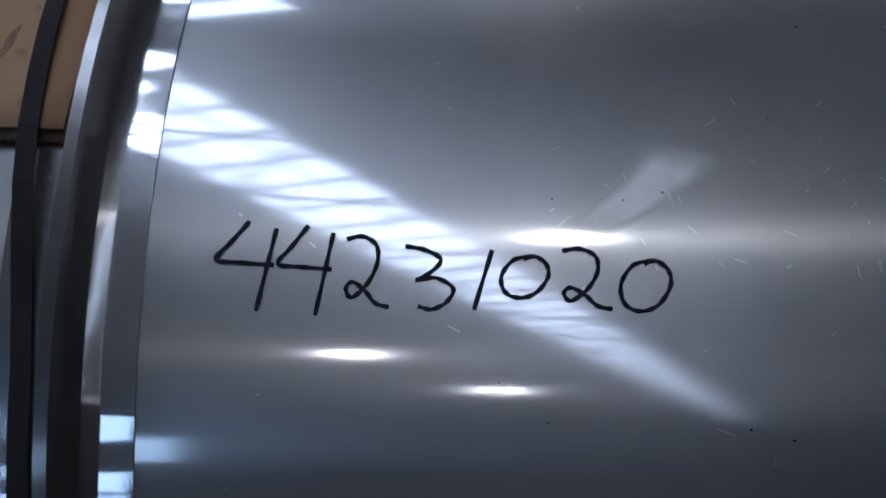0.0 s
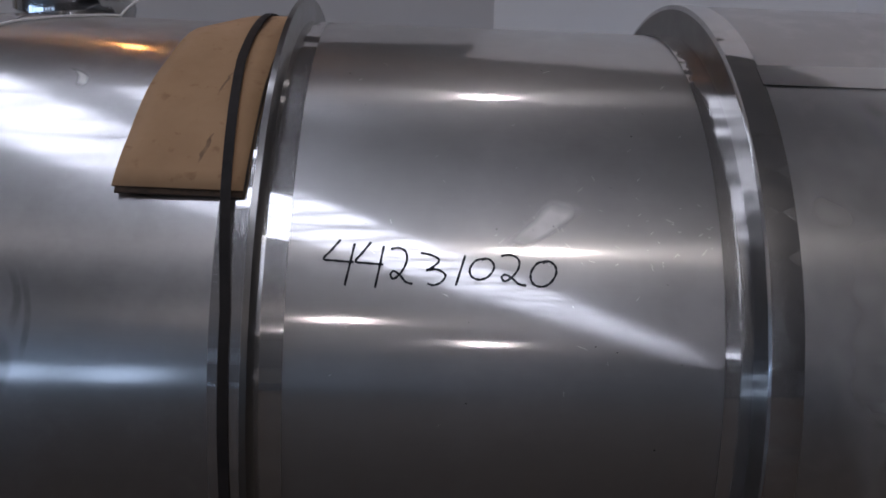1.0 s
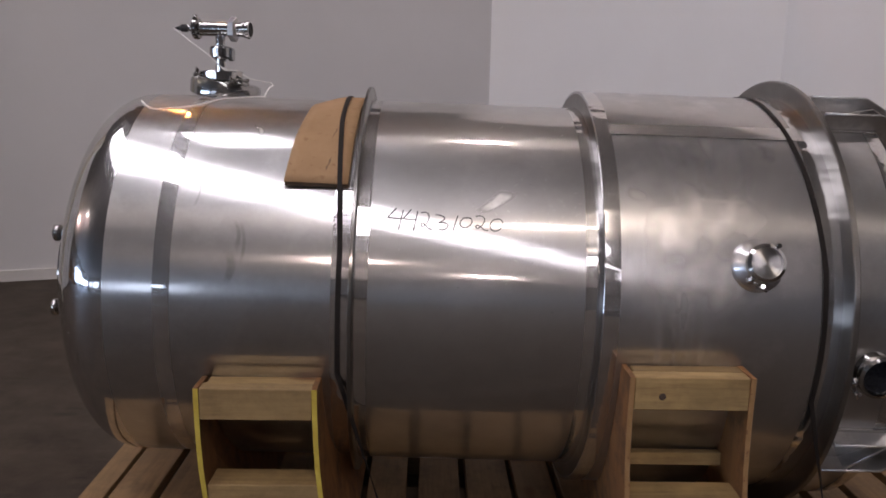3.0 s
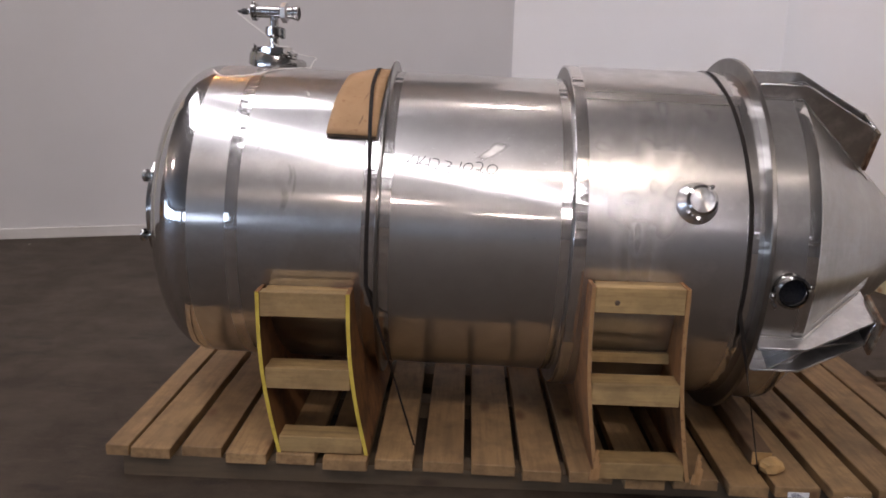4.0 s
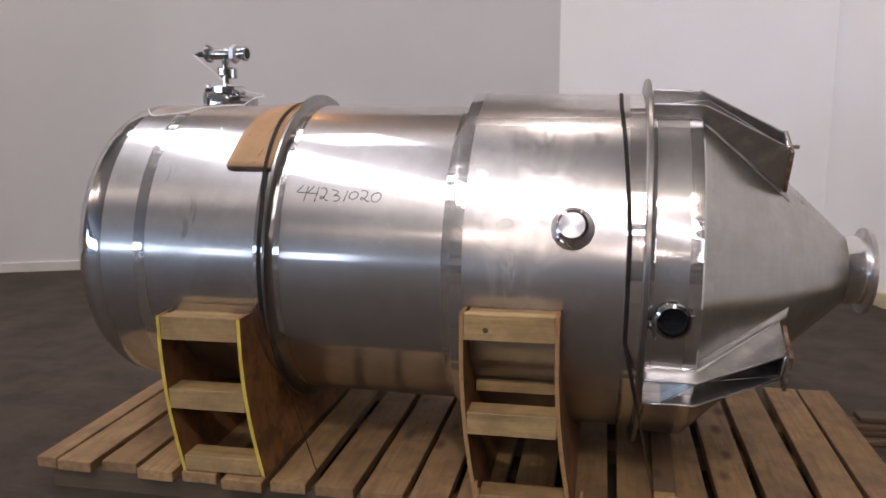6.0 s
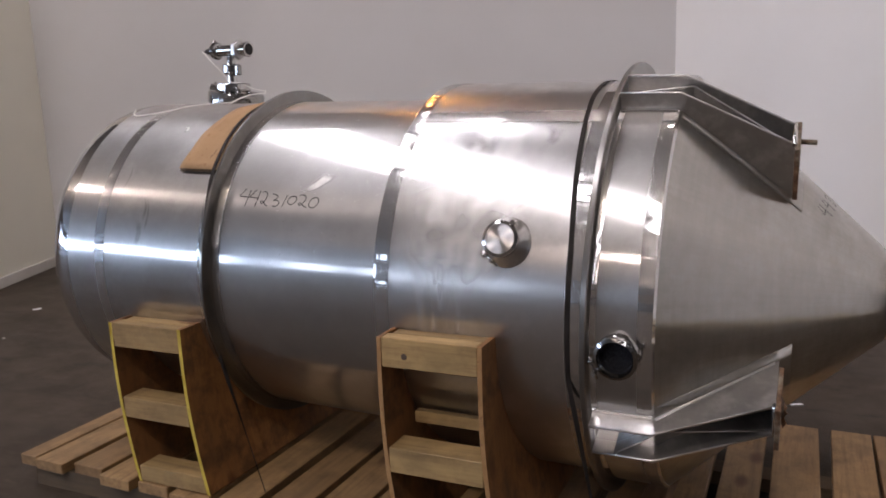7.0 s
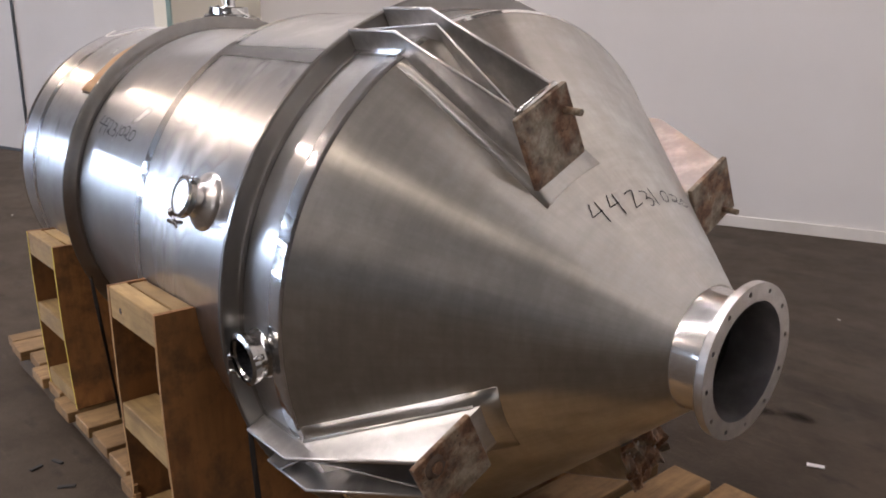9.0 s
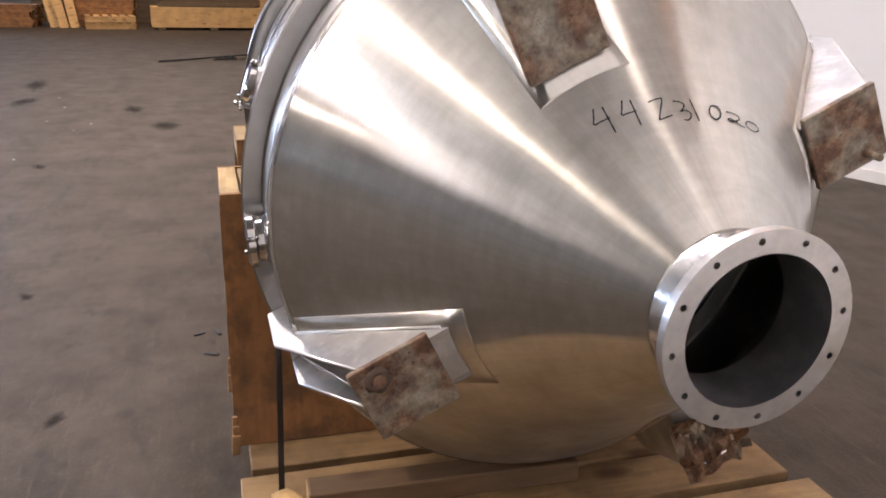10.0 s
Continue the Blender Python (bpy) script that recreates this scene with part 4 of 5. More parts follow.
def smear_mat(name, scale, lo, hi, tint=(0.78, 0.77, 0.75), rough=0.52, detail=4.0, run=0.0, metal=0.9):
    m, nt, p = node_mat(name)
    out = nt.nodes["Material Output"]
    p.inputs["Metallic"].default_value = metal
    p.inputs["Base Color"].default_value = (*tint, 1)
    p.inputs["Roughness"].default_value = rough
    uv = nt.nodes.new("ShaderNodeUVMap")
    sep = nt.nodes.new("ShaderNodeSeparateXYZ")
    nt.links.new(uv.outputs[0], sep.inputs[0])
    fades = []
    for k in (0, 1):
        w = add(nt, "ShaderNodeMath", operation="PINGPONG")
        w.inputs[1].default_value = 0.5
        nt.links.new(sep.outputs[k], w.inputs[0])
        fades.append(mapped(nt, w.outputs[0], 0.0, 1.0, 0.0, 0.30 if run else 0.28))
    if run:
        wide = nt.nodes.new("ShaderNodeMapping")
        wide.inputs["Scale"].default_value = (run, 1, 1)
        nt.links.new(uv.outputs[0], wide.inputs["Vector"])
        vec = wide.outputs[0]
    else:
        vec, _ = coords(nt)
    n = noise_of(nt, vec, scale, detail)
    a = add(nt, "ShaderNodeMath", operation="MULTIPLY")
    nt.links.new(fades[0], a.inputs[0])
    nt.links.new(fades[1], a.inputs[1])
    b = add(nt, "ShaderNodeMath", operation="MULTIPLY")
    nt.links.new(a.outputs[0], b.inputs[0])
    nt.links.new(mapped(nt, n, 0.0, 0.8, lo, hi), b.inputs[1])
    tr = nt.nodes.new("ShaderNodeBsdfTransparent")
    mx = nt.nodes.new("ShaderNodeMixShader")
    nt.links.new(b.outputs[0], mx.inputs[0])
    nt.links.new(tr.outputs[0], mx.inputs[1])
    nt.links.new(p.outputs[0], mx.inputs[2])
    nt.links.new(mx.outputs[0], out.inputs[0])
    return m


M["wiped"] = smear_mat("wiped_smear", 30.0, -0.8, 0.62)
M["clouded"] = smear_mat("clouded_stain", 4.6, 0.26, 0.66, (0.95, 0.93, 0.90), 0.35, 1.2, 1.0, 0.97)


def smear(parent, s0, a0, s1, a1, width, r, material="wiped", label="dull wiped smear"):
    bm = bmesh.new()
    uv = bm.loops.layers.uv.new("UVMap")
    rows = []
    for i in range(9):
        t = i / 8
        w = width * (1.25 - 0.7 * t)
        bend = 0.010 * math.sin(t * math.pi)
        rows.append([(bm.verts.new(on_shell(s0 + (s1 - s0) * t + bend + w * (k - 0.5), a0 + (a1 - a0) * t + (k - 0.5) * 1.2, r)), t, k) for k in (0, 0.25, 0.5, 0.75, 1)])
    for p, q in zip(rows, rows[1:]):
        for i in range(4):
            four = (p[i], p[i + 1], q[i + 1], q[i])
            f = bm.faces.new([c[0] for c in four])
            f.smooth = True
            for loop, c in zip(f.loops, four):
                loop[uv].uv = (c[1], c[2])
    bmesh.ops.recalc_face_normals(bm, faces=bm.faces)
    return part("smear", bm, M[material], parent, label)


smear(tank, 0.151, 51.5, 0.0734, 58.7, 0.045, RB + 0.0010)
smear(tank, 0.59, 44.0, 0.57, 88.0, 0.42, RC + 0.0016, "clouded", "cloudy dull stain")
M["runs"] = smear_mat("wiped_runs", 5.5, 0.40, 0.80, (0.88, 0.88, 0.88), 0.30, 0.8, 0.22)
smear(tank, 0.545, 70.0, 0.55, 108.0, 0.20, RC + 0.0018, "runs", "pale wiped runs")
smear(tank, 0.63, 28.0, 0.63, 62.0, 0.34, RC + 0.0018, "runs", "pale wiped runs")

M["sooty"] = smear_mat("sooty_smudge", 40.0, 0.15, 1.2, (0.20, 0.195, 0.19))
for s0, a0, s1, a1, w in ((-0.507, 62.5, -0.500, 71.0, 0.016), (-0.492, 63.0, -0.488, 75.0, 0.012), (-0.607, 50.5, -0.609, 59.5, 0.006), (-0.515, 71.0, -0.520, 80.0, 0.028)):
    smear(tank, s0, a0, s1, a1, w, RA + 0.0019, "sooty", "dark sooty smudge")
M["faint"] = smear_mat("faint_smudge", 9.0, 0.30, 0.95, (0.30, 0.295, 0.29))
for s0, a0, s1, a1, w in ((0.55, 36.5, 0.557, 46.5, 0.110), (0.615, 41.0, 0.62, 49.0, 0.07), (0.79, 37.0, 0.785, 43.5, 0.055)):
    smear(tank, s0, a0, s1, a1, w, RC + 0.0019, "faint", "faint dark smudge")
smear(tank, -0.498, 29.5, -0.484, 34.0, 0.022, RA + 0.0017)

# scratches in the middle shell
rnd = random.Random(11)
scr = bmesh.new()
for k in range(70):
    if k < 42:
        s, phi = rnd.uniform(0.06, 0.33), rnd.gauss(56, 4)
    else:
        s, phi = rnd.uniform(-0.18, 0.34), rnd.uniform(25, 82)
    ln, tilt = rnd.uniform(0.0015, 0.006) * rnd.choice((1, 1, 2)), rnd.choice((0.5, -0.6, 1.3)) + rnd.uniform(-0.3, 0.3)
    a = on_shell(s, phi, RB + 0.0011)
    b = on_shell(s + ln * math.cos(tilt), phi + math.degrees(ln * math.sin(tilt) / RB), RB + 0.0011)
    c = (b - a).cross(er(phi)).normalized() * rnd.uniform(0.00018, 0.0004)
    scr.faces.new([scr.verts.new(p) for p in (a - c, b - c, b + c, a + c)])
tagged(part("scratches", scr, M["smear"], tank, "fine bright scratches"), kind="stuff")

# tiny dark specks of dirt
specks = bmesh.new()
for k in range(18):
    s, phi, r = rnd.uniform(-0.18, 0.34), rnd.uniform(25, 85), rnd.uniform(0.0005, 0.0012)
    a, x, y = on_shell(s, phi, RB + 0.0011), Vector((r, 0, 0)), er(phi + 90) * r
    specks.faces.new([specks.verts.new(a + q) for q in (-x, y * 0.8, x * 1.3, -y)])
tagged(part("specks", specks, M["ink"], tank, "tiny dark specks"), kind="stuff")

# ---- packing on the tank ----


def ribbon(points, width, thick, along=Vector((1, 0, 0))):
    """A flat band along (point, outward) pairs."""
    bm = bmesh.new()
    rings = []
    for row in points:
        p, n = Vector(row[0]), Vector(row[1]).normalized()
        w = (row[2] if len(row) > 2 else along) * width / 2
        rings.append([bm.verts.new(q) for q in (p - w, p + w, p + w + n * thick, p - w + n * thick)])
    for a, b in zip(rings, rings[1:]):
        for i in range(4):
            bm.faces.new((a[i], a[(i + 1) % 4], b[(i + 1) % 4], b[i]))
    bm.faces.new(rings[0])
    bm.faces.new(list(reversed(rings[-1])))
    bmesh.ops.recalc_face_normals(bm, faces=bm.faces)
    return bm


TANK_M = pose(0, 0, AXIS_Z, 0, AXIS_DROP, 0)


def deck_z(x):
    return 0.099 - 0.012 * x


def banding(s, r, foot_x, foot_y, twist, card=False):
    pts = []
    for phi in range(-104, 106, 4):
        lift = min(1.0, max(0.0, (66 - phi) / 14, 0.0), max(0.0, (phi + 8) / 12)) if card else 0.0
        rr = r + 0.0125 * lift * lift * (3 - 2 * lift)
        slant = 0.024 * min(1.0, max(0.0, (68 - phi) / 40)) if card else 0.036 * min(1.0, max(0.0, (72 - phi) / 50))
        pts.append((TANK_M @ on_shell(s - slant, phi, rr), TANK_M.to_3x3() @ er(phi)))
    foot = Vector((foot_x, foot_y, deck_z(foot_x) + 0.002))
    last = pts[-1][0]
    for k in range(1, 7):
        t = k / 6
        u = min(1.0, t * 1.5)
        turn = radians(twist * u * u * (3 - 2 * u))
        pts.append((last.lerp(foot, t), Vector((math.sin(turn), -math.cos(turn), 0.1)), Vector((math.cos(turn), math.sin(turn), 0))))
    back = Vector((2 * s - foot_x if abs(foot_x - s) < 0.05 else s, -foot_y + 0.02, deck_z(s) + 0.002))
    first = pts[0][0]
    head = [(first.lerp(back, k / 6), Vector((0, 1, 0.1))) for k in range(6, 0, -1)]
    return thing("steel_strap", ribbon(head + pts, 0.0125, 0.0012), M["strap"], "black steel banding strap round the tank, fixed to the skid", "strap", "banding straps")


banding(-0.253, RA + 0.0035, -0.095, -0.50, 127, True)
banding(0.889, RC + 0.0025, 0.99, -0.575, 87)


def cardboard():
    thing_ob = empty("cardboard_pad", TANK_M, "folded brown cardboard pad under the strap", "cardboard")
    for name, grow, r0, r1 in (("sheet", 0.0, 0.0085, 0.0115), ("under_sheet", 0.004, 0.0030, 0.0060)):
        bm = bmesh.new()
        rows_in, rows_out = [], []
        for i in range(19):
            phi = 2 + (52.0 + (0.6 if grow else 0.0) - 2) * i / 18
            t = (phi - 2) / 51.3
            left = -0.398 + 0.055 * max(0.0, 1 - t) ** 1.5 + (0.06 * (0.28 - t) / 0.28 if t < 0.28 else 0) + grow * 0.5
            right = -0.2310 - 0.012 * t - grow * 0.3
            curl = 0.004 * max(0, t - 0.8) / 0.2
            wave = 0.0015 * math.sin(phi * 0.4)
            rows_in.append([bm.verts.new(on_shell(left + (right - left) * k / 6, phi, RA + r0 + curl * (1 - k / 6) + wave)) for k in range(7)])
            rows_out.append([bm.verts.new(on_shell(left + (right - left) * k / 6, phi, RA + r1 + curl * (1 - k / 6) + wave)) for k in range(7)])
        for rows in (rows_in, rows_out):
            for p, q in zip(rows, rows[1:]):
                for k in range(6):
                    bm.faces.new((p[k], p[k + 1], q[k + 1], q[k])).smooth = True
        rim = lambda rows: rows[0] + [r[-1] for r in rows[1:]] + list(reversed(rows[-1]))[1:] + [r[0] for r in reversed(rows[1:-1])]
        a, b = rim(rows_in), rim(rows_out)
        for i in range(len(a)):
            f = bm.faces.new((a[i], a[(i + 1) % len(a)], b[(i + 1) % len(b)], b[i]))
            f.material_index = 1
        bmesh.ops.recalc_face_normals(bm, faces=bm.faces)
        part(name, bm, [M["card"] if not grow else M["cardedge"], M["cardedge"]], thing_ob)

    rg = random.Random(8)
    for s0, a0, ln, w in ((-0.268, 12, 0.075, 0.006), (-0.283, 30, 0.05, 0.005), (-0.29, 43, 0.045, 0.007), (-0.275, 22, 0.03, 0.008), (-0.262, 6, 0.04, 0.004)):
        bm = bmesh.new()
        left, right = [], []
        for i in range(8):
            t = i / 7
            ww = w * math.sin(math.pi * (0.08 + 0.84 * t)) * rg.uniform(0.6, 1.0) / 2
            s, a = s0 - 0.012 * t + rg.uniform(-0.0015, 0.0015), a0 + math.degrees(ln / RA) * t
            rr = RA + 0.0122 + 0.0015 * math.sin(a * 0.4)
            left.append(bm.verts.new(on_shell(s - ww, a, rr)))
            right.append(bm.verts.new(on_shell(s + ww, a, rr)))
        for i in range(7):
            bm.faces.new((left[i], right[i], right[i + 1], left[i + 1]))
        part("grime_mark", bm, M["cardmark"], thing_ob, "dark grime mark")


cardboard()


def twine():
    pts = []
    course = [(-0.153, -0.002, 0), (-0.09, -0.018, -0.042), (-0.030, -0.030, -0.079), (0.008, -0.032, -0.114), (0.028, -0.030, -0.126), (0.055, -0.01, -0.126), (0.085, 0.02, -0.150), (0.125, 0.03, -0.158), (0.155, 0.02, -0.160), (0.172, 0.0, -0.170)]
    hung = [TANK_M @ fit_m @ tee_m @ Vector(p) for p in course]
    for a, b in zip(hung, hung[1:]):
        pts += [a.lerp(b, k / 4) for k in range(4)]
    down = hung[-1]
    lying = [(-0.531, -1.6), (-0.57, 5.2), (-0.63, 11.2), (-0.66, 16.6), (-0.707, 20.1), (-0.745, 21.5), (-0.776, 22.3), (-0.801, 20.7), (-0.83, 16.2)]
    drop = TANK_M @ on_shell(-0.531, -1.6, RA + 0.004)
    for k in range(1, 5):
        pts.append(down.lerp(drop, k / 5) + Vector((0, 0, 0.01 * math.sin(k / 5 * math.pi))))
    for p in smooth_line(lying):
        pts.append(TANK_M @ on_shell(p.x, p.y, RA + 0.0035))
    return thing("twine", tube(pts, 0.0022, 6), M["twine"], "thin white twine tied to the top fitting, lying on the tank", "twine")


twine()

# ---- skid ----
skid = empty("timber_skid", Matrix.Identity(4), "long timber skid of pine deck boards on low runners", "skid")
EDGES = [-1.068, -0.985, -0.831, -0.681, -0.525, -0.373, -0.212, -0.061, 0.092, 0.250, 0.396, 0.563, 0.715, 0.878, 1.020, 1.187, 1.336, 1.500, 1.648, 1.80]


def runner(y0, y1):
    bm = bmesh.new()
    lo = [bm.verts.new((x, y, 0.0)) for x, y in ((-1.02, y0), (1.72, y0), (1.72, y1), (-1.02, y1))]
    hi = [bm.verts.new((v.co.x, v.co.y, deck_z(v.co.x) - 0.0375)) for v in lo]
    bm.faces.new(lo)
    bm.faces.new(hi)
    for i in range(4):
        bm.faces.new((lo[i], lo[(i + 1) % 4], hi[(i + 1) % 4], hi[i]))
    bmesh.ops.recalc_face_normals(bm, faces=bm.faces)
    return bm


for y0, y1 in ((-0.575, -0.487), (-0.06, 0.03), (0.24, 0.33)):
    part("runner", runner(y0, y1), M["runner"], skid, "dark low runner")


def block(name, size, m, material, label, category, group="", bevel=0.003):
    x, y, z = size
    return thing(name, box(-x / 2, -y / 2, 0, x / 2, y / 2, z, bevel), material, label, category, group, m=m)


# ---- cradles ----


def cradle(x_left, x_right, front, top_z0, low_shift, radius, axis_z, edge, face_label, deck, middle):
    """Two racked plywood saddles joined by pine spacers."""
    group = empty("wooden_cradle", pose(x_left, 0, deck), face_label, "cradle", "tank cradles")
    h, zc = top_z0 - deck, axis_z - deck
    shift = lambda z: low_shift * (1 - z / h) - 0.018 * math.sin(z / h * math.pi)
    yt = math.sqrt(radius**2 - (h - zc) ** 2)
    a0 = math.degrees(math.asin((zc - h) / radius))
    arc = [(radius * math.cos(radians(a)), zc - radius * math.sin(radians(a))) for a in np.linspace(a0, 180 - a0, 30)]
    right_y = -front
    outline = [(-right_y, 0.0), (-right_y, h)] + [(-y, z) for y, z in arc] + [(right_y, h), (right_y, 0.0)]
    width = x_right - x_left
    for x in (0.0, width - 0.012):
        saddle_bm = prism(outline, x, x + 0.012, shift)
        for f in saddle_bm.faces:
            f.material_index = 1 if abs(f.normal.x) < 0.5 and f.calc_center_median().y < front + 0.004 else 0
        part("plywood_saddle", saddle_bm, [M["ply"], edge], group, "racked plywood side")
    for side in (1, -1):
        for z0, z1, depth in ((h - 0.078, h, 0.088), (h * middle - 0.068, h * middle, 0.086), (0.002, 0.055, 0.088)):
            dx = shift((z0 + z1) / 2)
            cuts = ((0.001, 0.043), (0.047, depth)) if z1 == h else ((0.001, depth),)
            for k, (near, far) in enumerate(cuts):
                y0, y1 = sorted((side * (front + near), side * (front + far)))
                m = pose(0, 0, -0.002 * k, 0, 0, 0.7 * k * side)
                part("spacer", box(0.0125 + dx, y0, z0, width - 0.0125 + dx, y1, z1, 0.002), M["spacer"], group, "", m)
    return group


cradle(-0.582, -0.294, -0.588, 0.628, 0.060, RA + 0.003, 0.7673, M["yellow"], "plywood cradle with yellow painted edges and pine spacers", deck_z(-0.45), 0.538)
brown_cradle = cradle(0.419, 0.705, -0.661, 0.697, 0.047, RC + 0.003, 0.7486, M["plyedge"], "plywood cradle with splintered brown edges and pine spacers", deck_z(0.57), 0.512)
part("inner_slat", box(0.026, -0.516, 0.323, 0.287, -0.492, 0.357, 0.002), M["spacer"], brown_cradle)
# a knot in the top spacer
for x, z, r in ((0.076, 0.559, 0.0085),):
    part("knot", lathe([(0.0, r), (0.0012, r * 0.8), (0.0015, 0.0)], 10), M["scar"], brown_cradle, "dark knot", Matrix.Translation((x, -0.6600, z)) @ pose(0, 0, 0, 0, 0, -90))
for x, z in ((0.462, 0.0), (0.770, 0.0)):
    chip = bmesh.new()
    for k in range(4):
        box(k * 0.007 - 0.014, -0.006 - 0.002 * (k % 2), 0, k * 0.007 - 0.007, 0.003 * k, 0.03 + 0.022 * ((k * 7) % 4), 0.0, chip)
    thing("wood_splinter", chip, M["plyedge"], "splintered plywood chips at the cradle foot", "splinter", "splinters", m=Matrix.Translation((x, -0.662, deck_z(x))) @ pose(0, 0, 0, -3, 6, 4))

# loose timber
offcut = block("timber_offcut", (0.066, 0.60, 0.050), Matrix.Translation((1.028, -0.222, deck_z(1.0) + 0.001)) @ pose(0, 0, 0, 0, 0, -2), M["offcut"], "narrow dark timber offcut with a pale sawn end on the skid", "timber")
part("sawn_end", box(-0.030, -0.3025, 0.004, 0.030, -0.3002, 0.046), M["crate"], offcut, "pale sawn end")
lump = random.Random(12)
chunk = bmesh.new()
bmesh.ops.create_icosphere(chunk, subdivisions=2, radius=1.0)
for v in chunk.verts:
    d = v.co.normalized()
    k = lump.uniform(0.86, 1.10) / max(abs(d.x), abs(d.y), abs(d.z)) ** 0.6
    v.co = Vector((d.x * 0.036 * k, d.y * 0.030 * k, d.z * 0.026 * k + 0.024))
    v.co.z = max(0.0, v.co.z)
thing("wood_chunk", chunk, M["crate"], "broken pale wood chunk on the skid beside a timber offcut", "wood", m=Matrix.Translation((1.033, -0.566, deck_z(1.033) + 0.001)) @ pose(0, 0, 0, 0, 0, 24))
for k, (dx, dy, lx, ly, turn, kind) in enumerate(((0.0, -0.03, 0.20, 0.10, 14, "offcut"), (0.006, 0.0, 0.19, 0.095, 6, "runner"), (-0.01, 0.008, 0.20, 0.10, 10, "offcut"), (0.008, 0.02, 0.18, 0.085, 1, "runner"))):
    block("scrap_board", (lx, ly, 0.020), Matrix.Translation((1.885 + dx, 0.355 + dy, 0.0005 + 0.0215 * k)) @ pose(0, 0, 0, 0, 0, turn), M[kind], "weathered scrap board in a low loose stack on the floor", "board", "scrap boards")
block("dark_box", (0.16, 0.10, 0.12), Matrix.Translation((-6.5, 0.42, 0.0)) @ pose(0, 0, 0, 0, 0, 16), M["black"], "small dark box on the floor beside the wall", "box")

# ---- far stacks of timber ----


def pallet_stack(x, y, layers, rot, sx=1.2, sy=1.0):
    stack = empty("pallet_stack", Matrix.Translation((x, y, 0)) @ pose(0, 0, 0, 0, 0, rot), "stack of pale wooden pallets", "pallet", "far timber")
    for k in range(layers):
        z = k * 0.145
        for i in (-1, 0, 1):
            part("bearer", box(i * sx * 0.42 - 0.05, -sy / 2, z, i * sx * 0.42 + 0.05, sy / 2, z + 0.1), M["crate"], stack)
        for i in range(6):
            yy = -sy / 2 + i * sy / 5.6
            part("slat", box(-sx / 2, yy, z + 0.101, sx / 2, yy + 0.11, z + 0.124), M["crate"], stack)


def crate_base(x, y, lx, ly, h, rot):
    base = empty("timber_crate", Matrix.Translation((x, y, 0)) @ pose(0, 0, 0, 0, 0, rot), "low pale timber crate loaded with beams", "crate", "far timber")
    part("side_beam", box(-lx / 2, -ly / 2, 0.06, -lx / 2 + 0.1, ly / 2, 0.06 + h), M["crate"], base)
    part("side_beam", box(lx / 2 - 0.1, -ly / 2, 0.06, lx / 2, ly / 2, 0.06 + h), M["crate"], base)
    for k in (-0.42, 0.0, 0.42):
        part("foot", box(-lx / 2, k * ly - 0.08, 0.0, lx / 2, k * ly + 0.08, 0.058), M["runner"], base)
    part("deck", box(-lx / 2 + 0.11, -ly / 2, h - 0.02, lx / 2 - 0.11, ly / 2, h + 0.05), M["crate"], base)
    part("end_board", box(-lx / 2, ly / 2 - 0.25, h + 0.062, lx / 2, ly / 2 - 0.1, h + 0.6), M["crate"], base)
    return base


def board_pile(x, y, lx, ly, rows, cols, rot, z=0.0, material="deck"):
    pile = empty("board_pile", Matrix.Translation((x, y, z)) @ pose(0, 0, 0, 0, 0, rot), "neat pile of sawn boards", "lumber", "far timber")
    rr = random.Random(int(x * 10 + y * 7))
    for i in range(rows):
        for j in range(cols):
            o = rr.uniform(-0.06, 0.06)
            part("board", box(-lx / 2 + j * lx / cols, -ly / 2 + o, i * 0.052, -lx / 2 + (j + 0.94) * lx / cols, ly / 2 + o, i * 0.052 + 0.048), M[material], pile)


def leaning_boards(x, y, n, rot):
    rr = random.Random(int(abs(x) * 3 + abs(y)))
    for k in range(n):
        thing("leaning_board", box(-0.02, -0.09, 0, 0.02, 0.09, 2.6, 0.0), M["crate"], "long pale board leaning against a stack", "board", "far timber", m=Matrix.Translation((x + rr.uniform(-0.1, 0.1), y + k * 0.2, 0)) @ pose(0, 0, 0, 8 + rr.uniform(0, 4), -9 - rr.uniform(0, 3), rot))


crate_base(-17.15, -0.45, 1.1, 2.6, 0.42, 4)
board_pile(-17.25, -0.5, 0.8, 2.1, 4, 4, 4, 0.475, "runner")
crate_base(-18.95, 0.4, 1.0, 3.0, 0.9, -3)
pallet_stack(-17.25, -2.62, 2, 8)
board_pile(-18.05, -2.8, 0.9, 1.3, 20, 5, 3, 0.0, "ply")
leaning_boards(-17.10, -3.72, 3, 0)
board_pile(-17.65, -5.3, 1.0, 2.4, 9, 6, -4, 0.0, "ply")
pallet_stack(-17.75, -8.8, 7, 0)
board_pile(-19.85, -2.5, 1.2, 4.0, 34, 5, 0, 0.0, "runner")
board_pile(-20.15, 1.8, 1.2, 3.0, 30, 5, 0, 0.0, "runner")

# dark rods on the floor
for x, y, ln, rot in ((-9.9, -0.6, 1.6, 122), (-10.0, -0.5, 1.5, 126), (-10.15, -0.1, 0.9, 118), (-9.75, -0.2, 0.7, 96), (-9.95, -0.35, 0.5, 150)):
    thing("steel_rod", tube([(-ln / 2, 0, 0), (ln / 2, 0, 0.02)], 0.013, 6), M["strap"], "thin dark steel rod lying on the floor", "rod", "floor rods", m=Matrix.Translation((x, y, 0.013)) @ pose(0, 0, 0, 0, 0, rot))
block("scrap_board", (0.5, 0.12, 0.05), Matrix.Translation((-9.85, 0.0, 0.0)) @ pose(0, 0, 0, 0, 0, 112), M["runner"], "dark board end lying among steel rods", "board", "scrap boards")

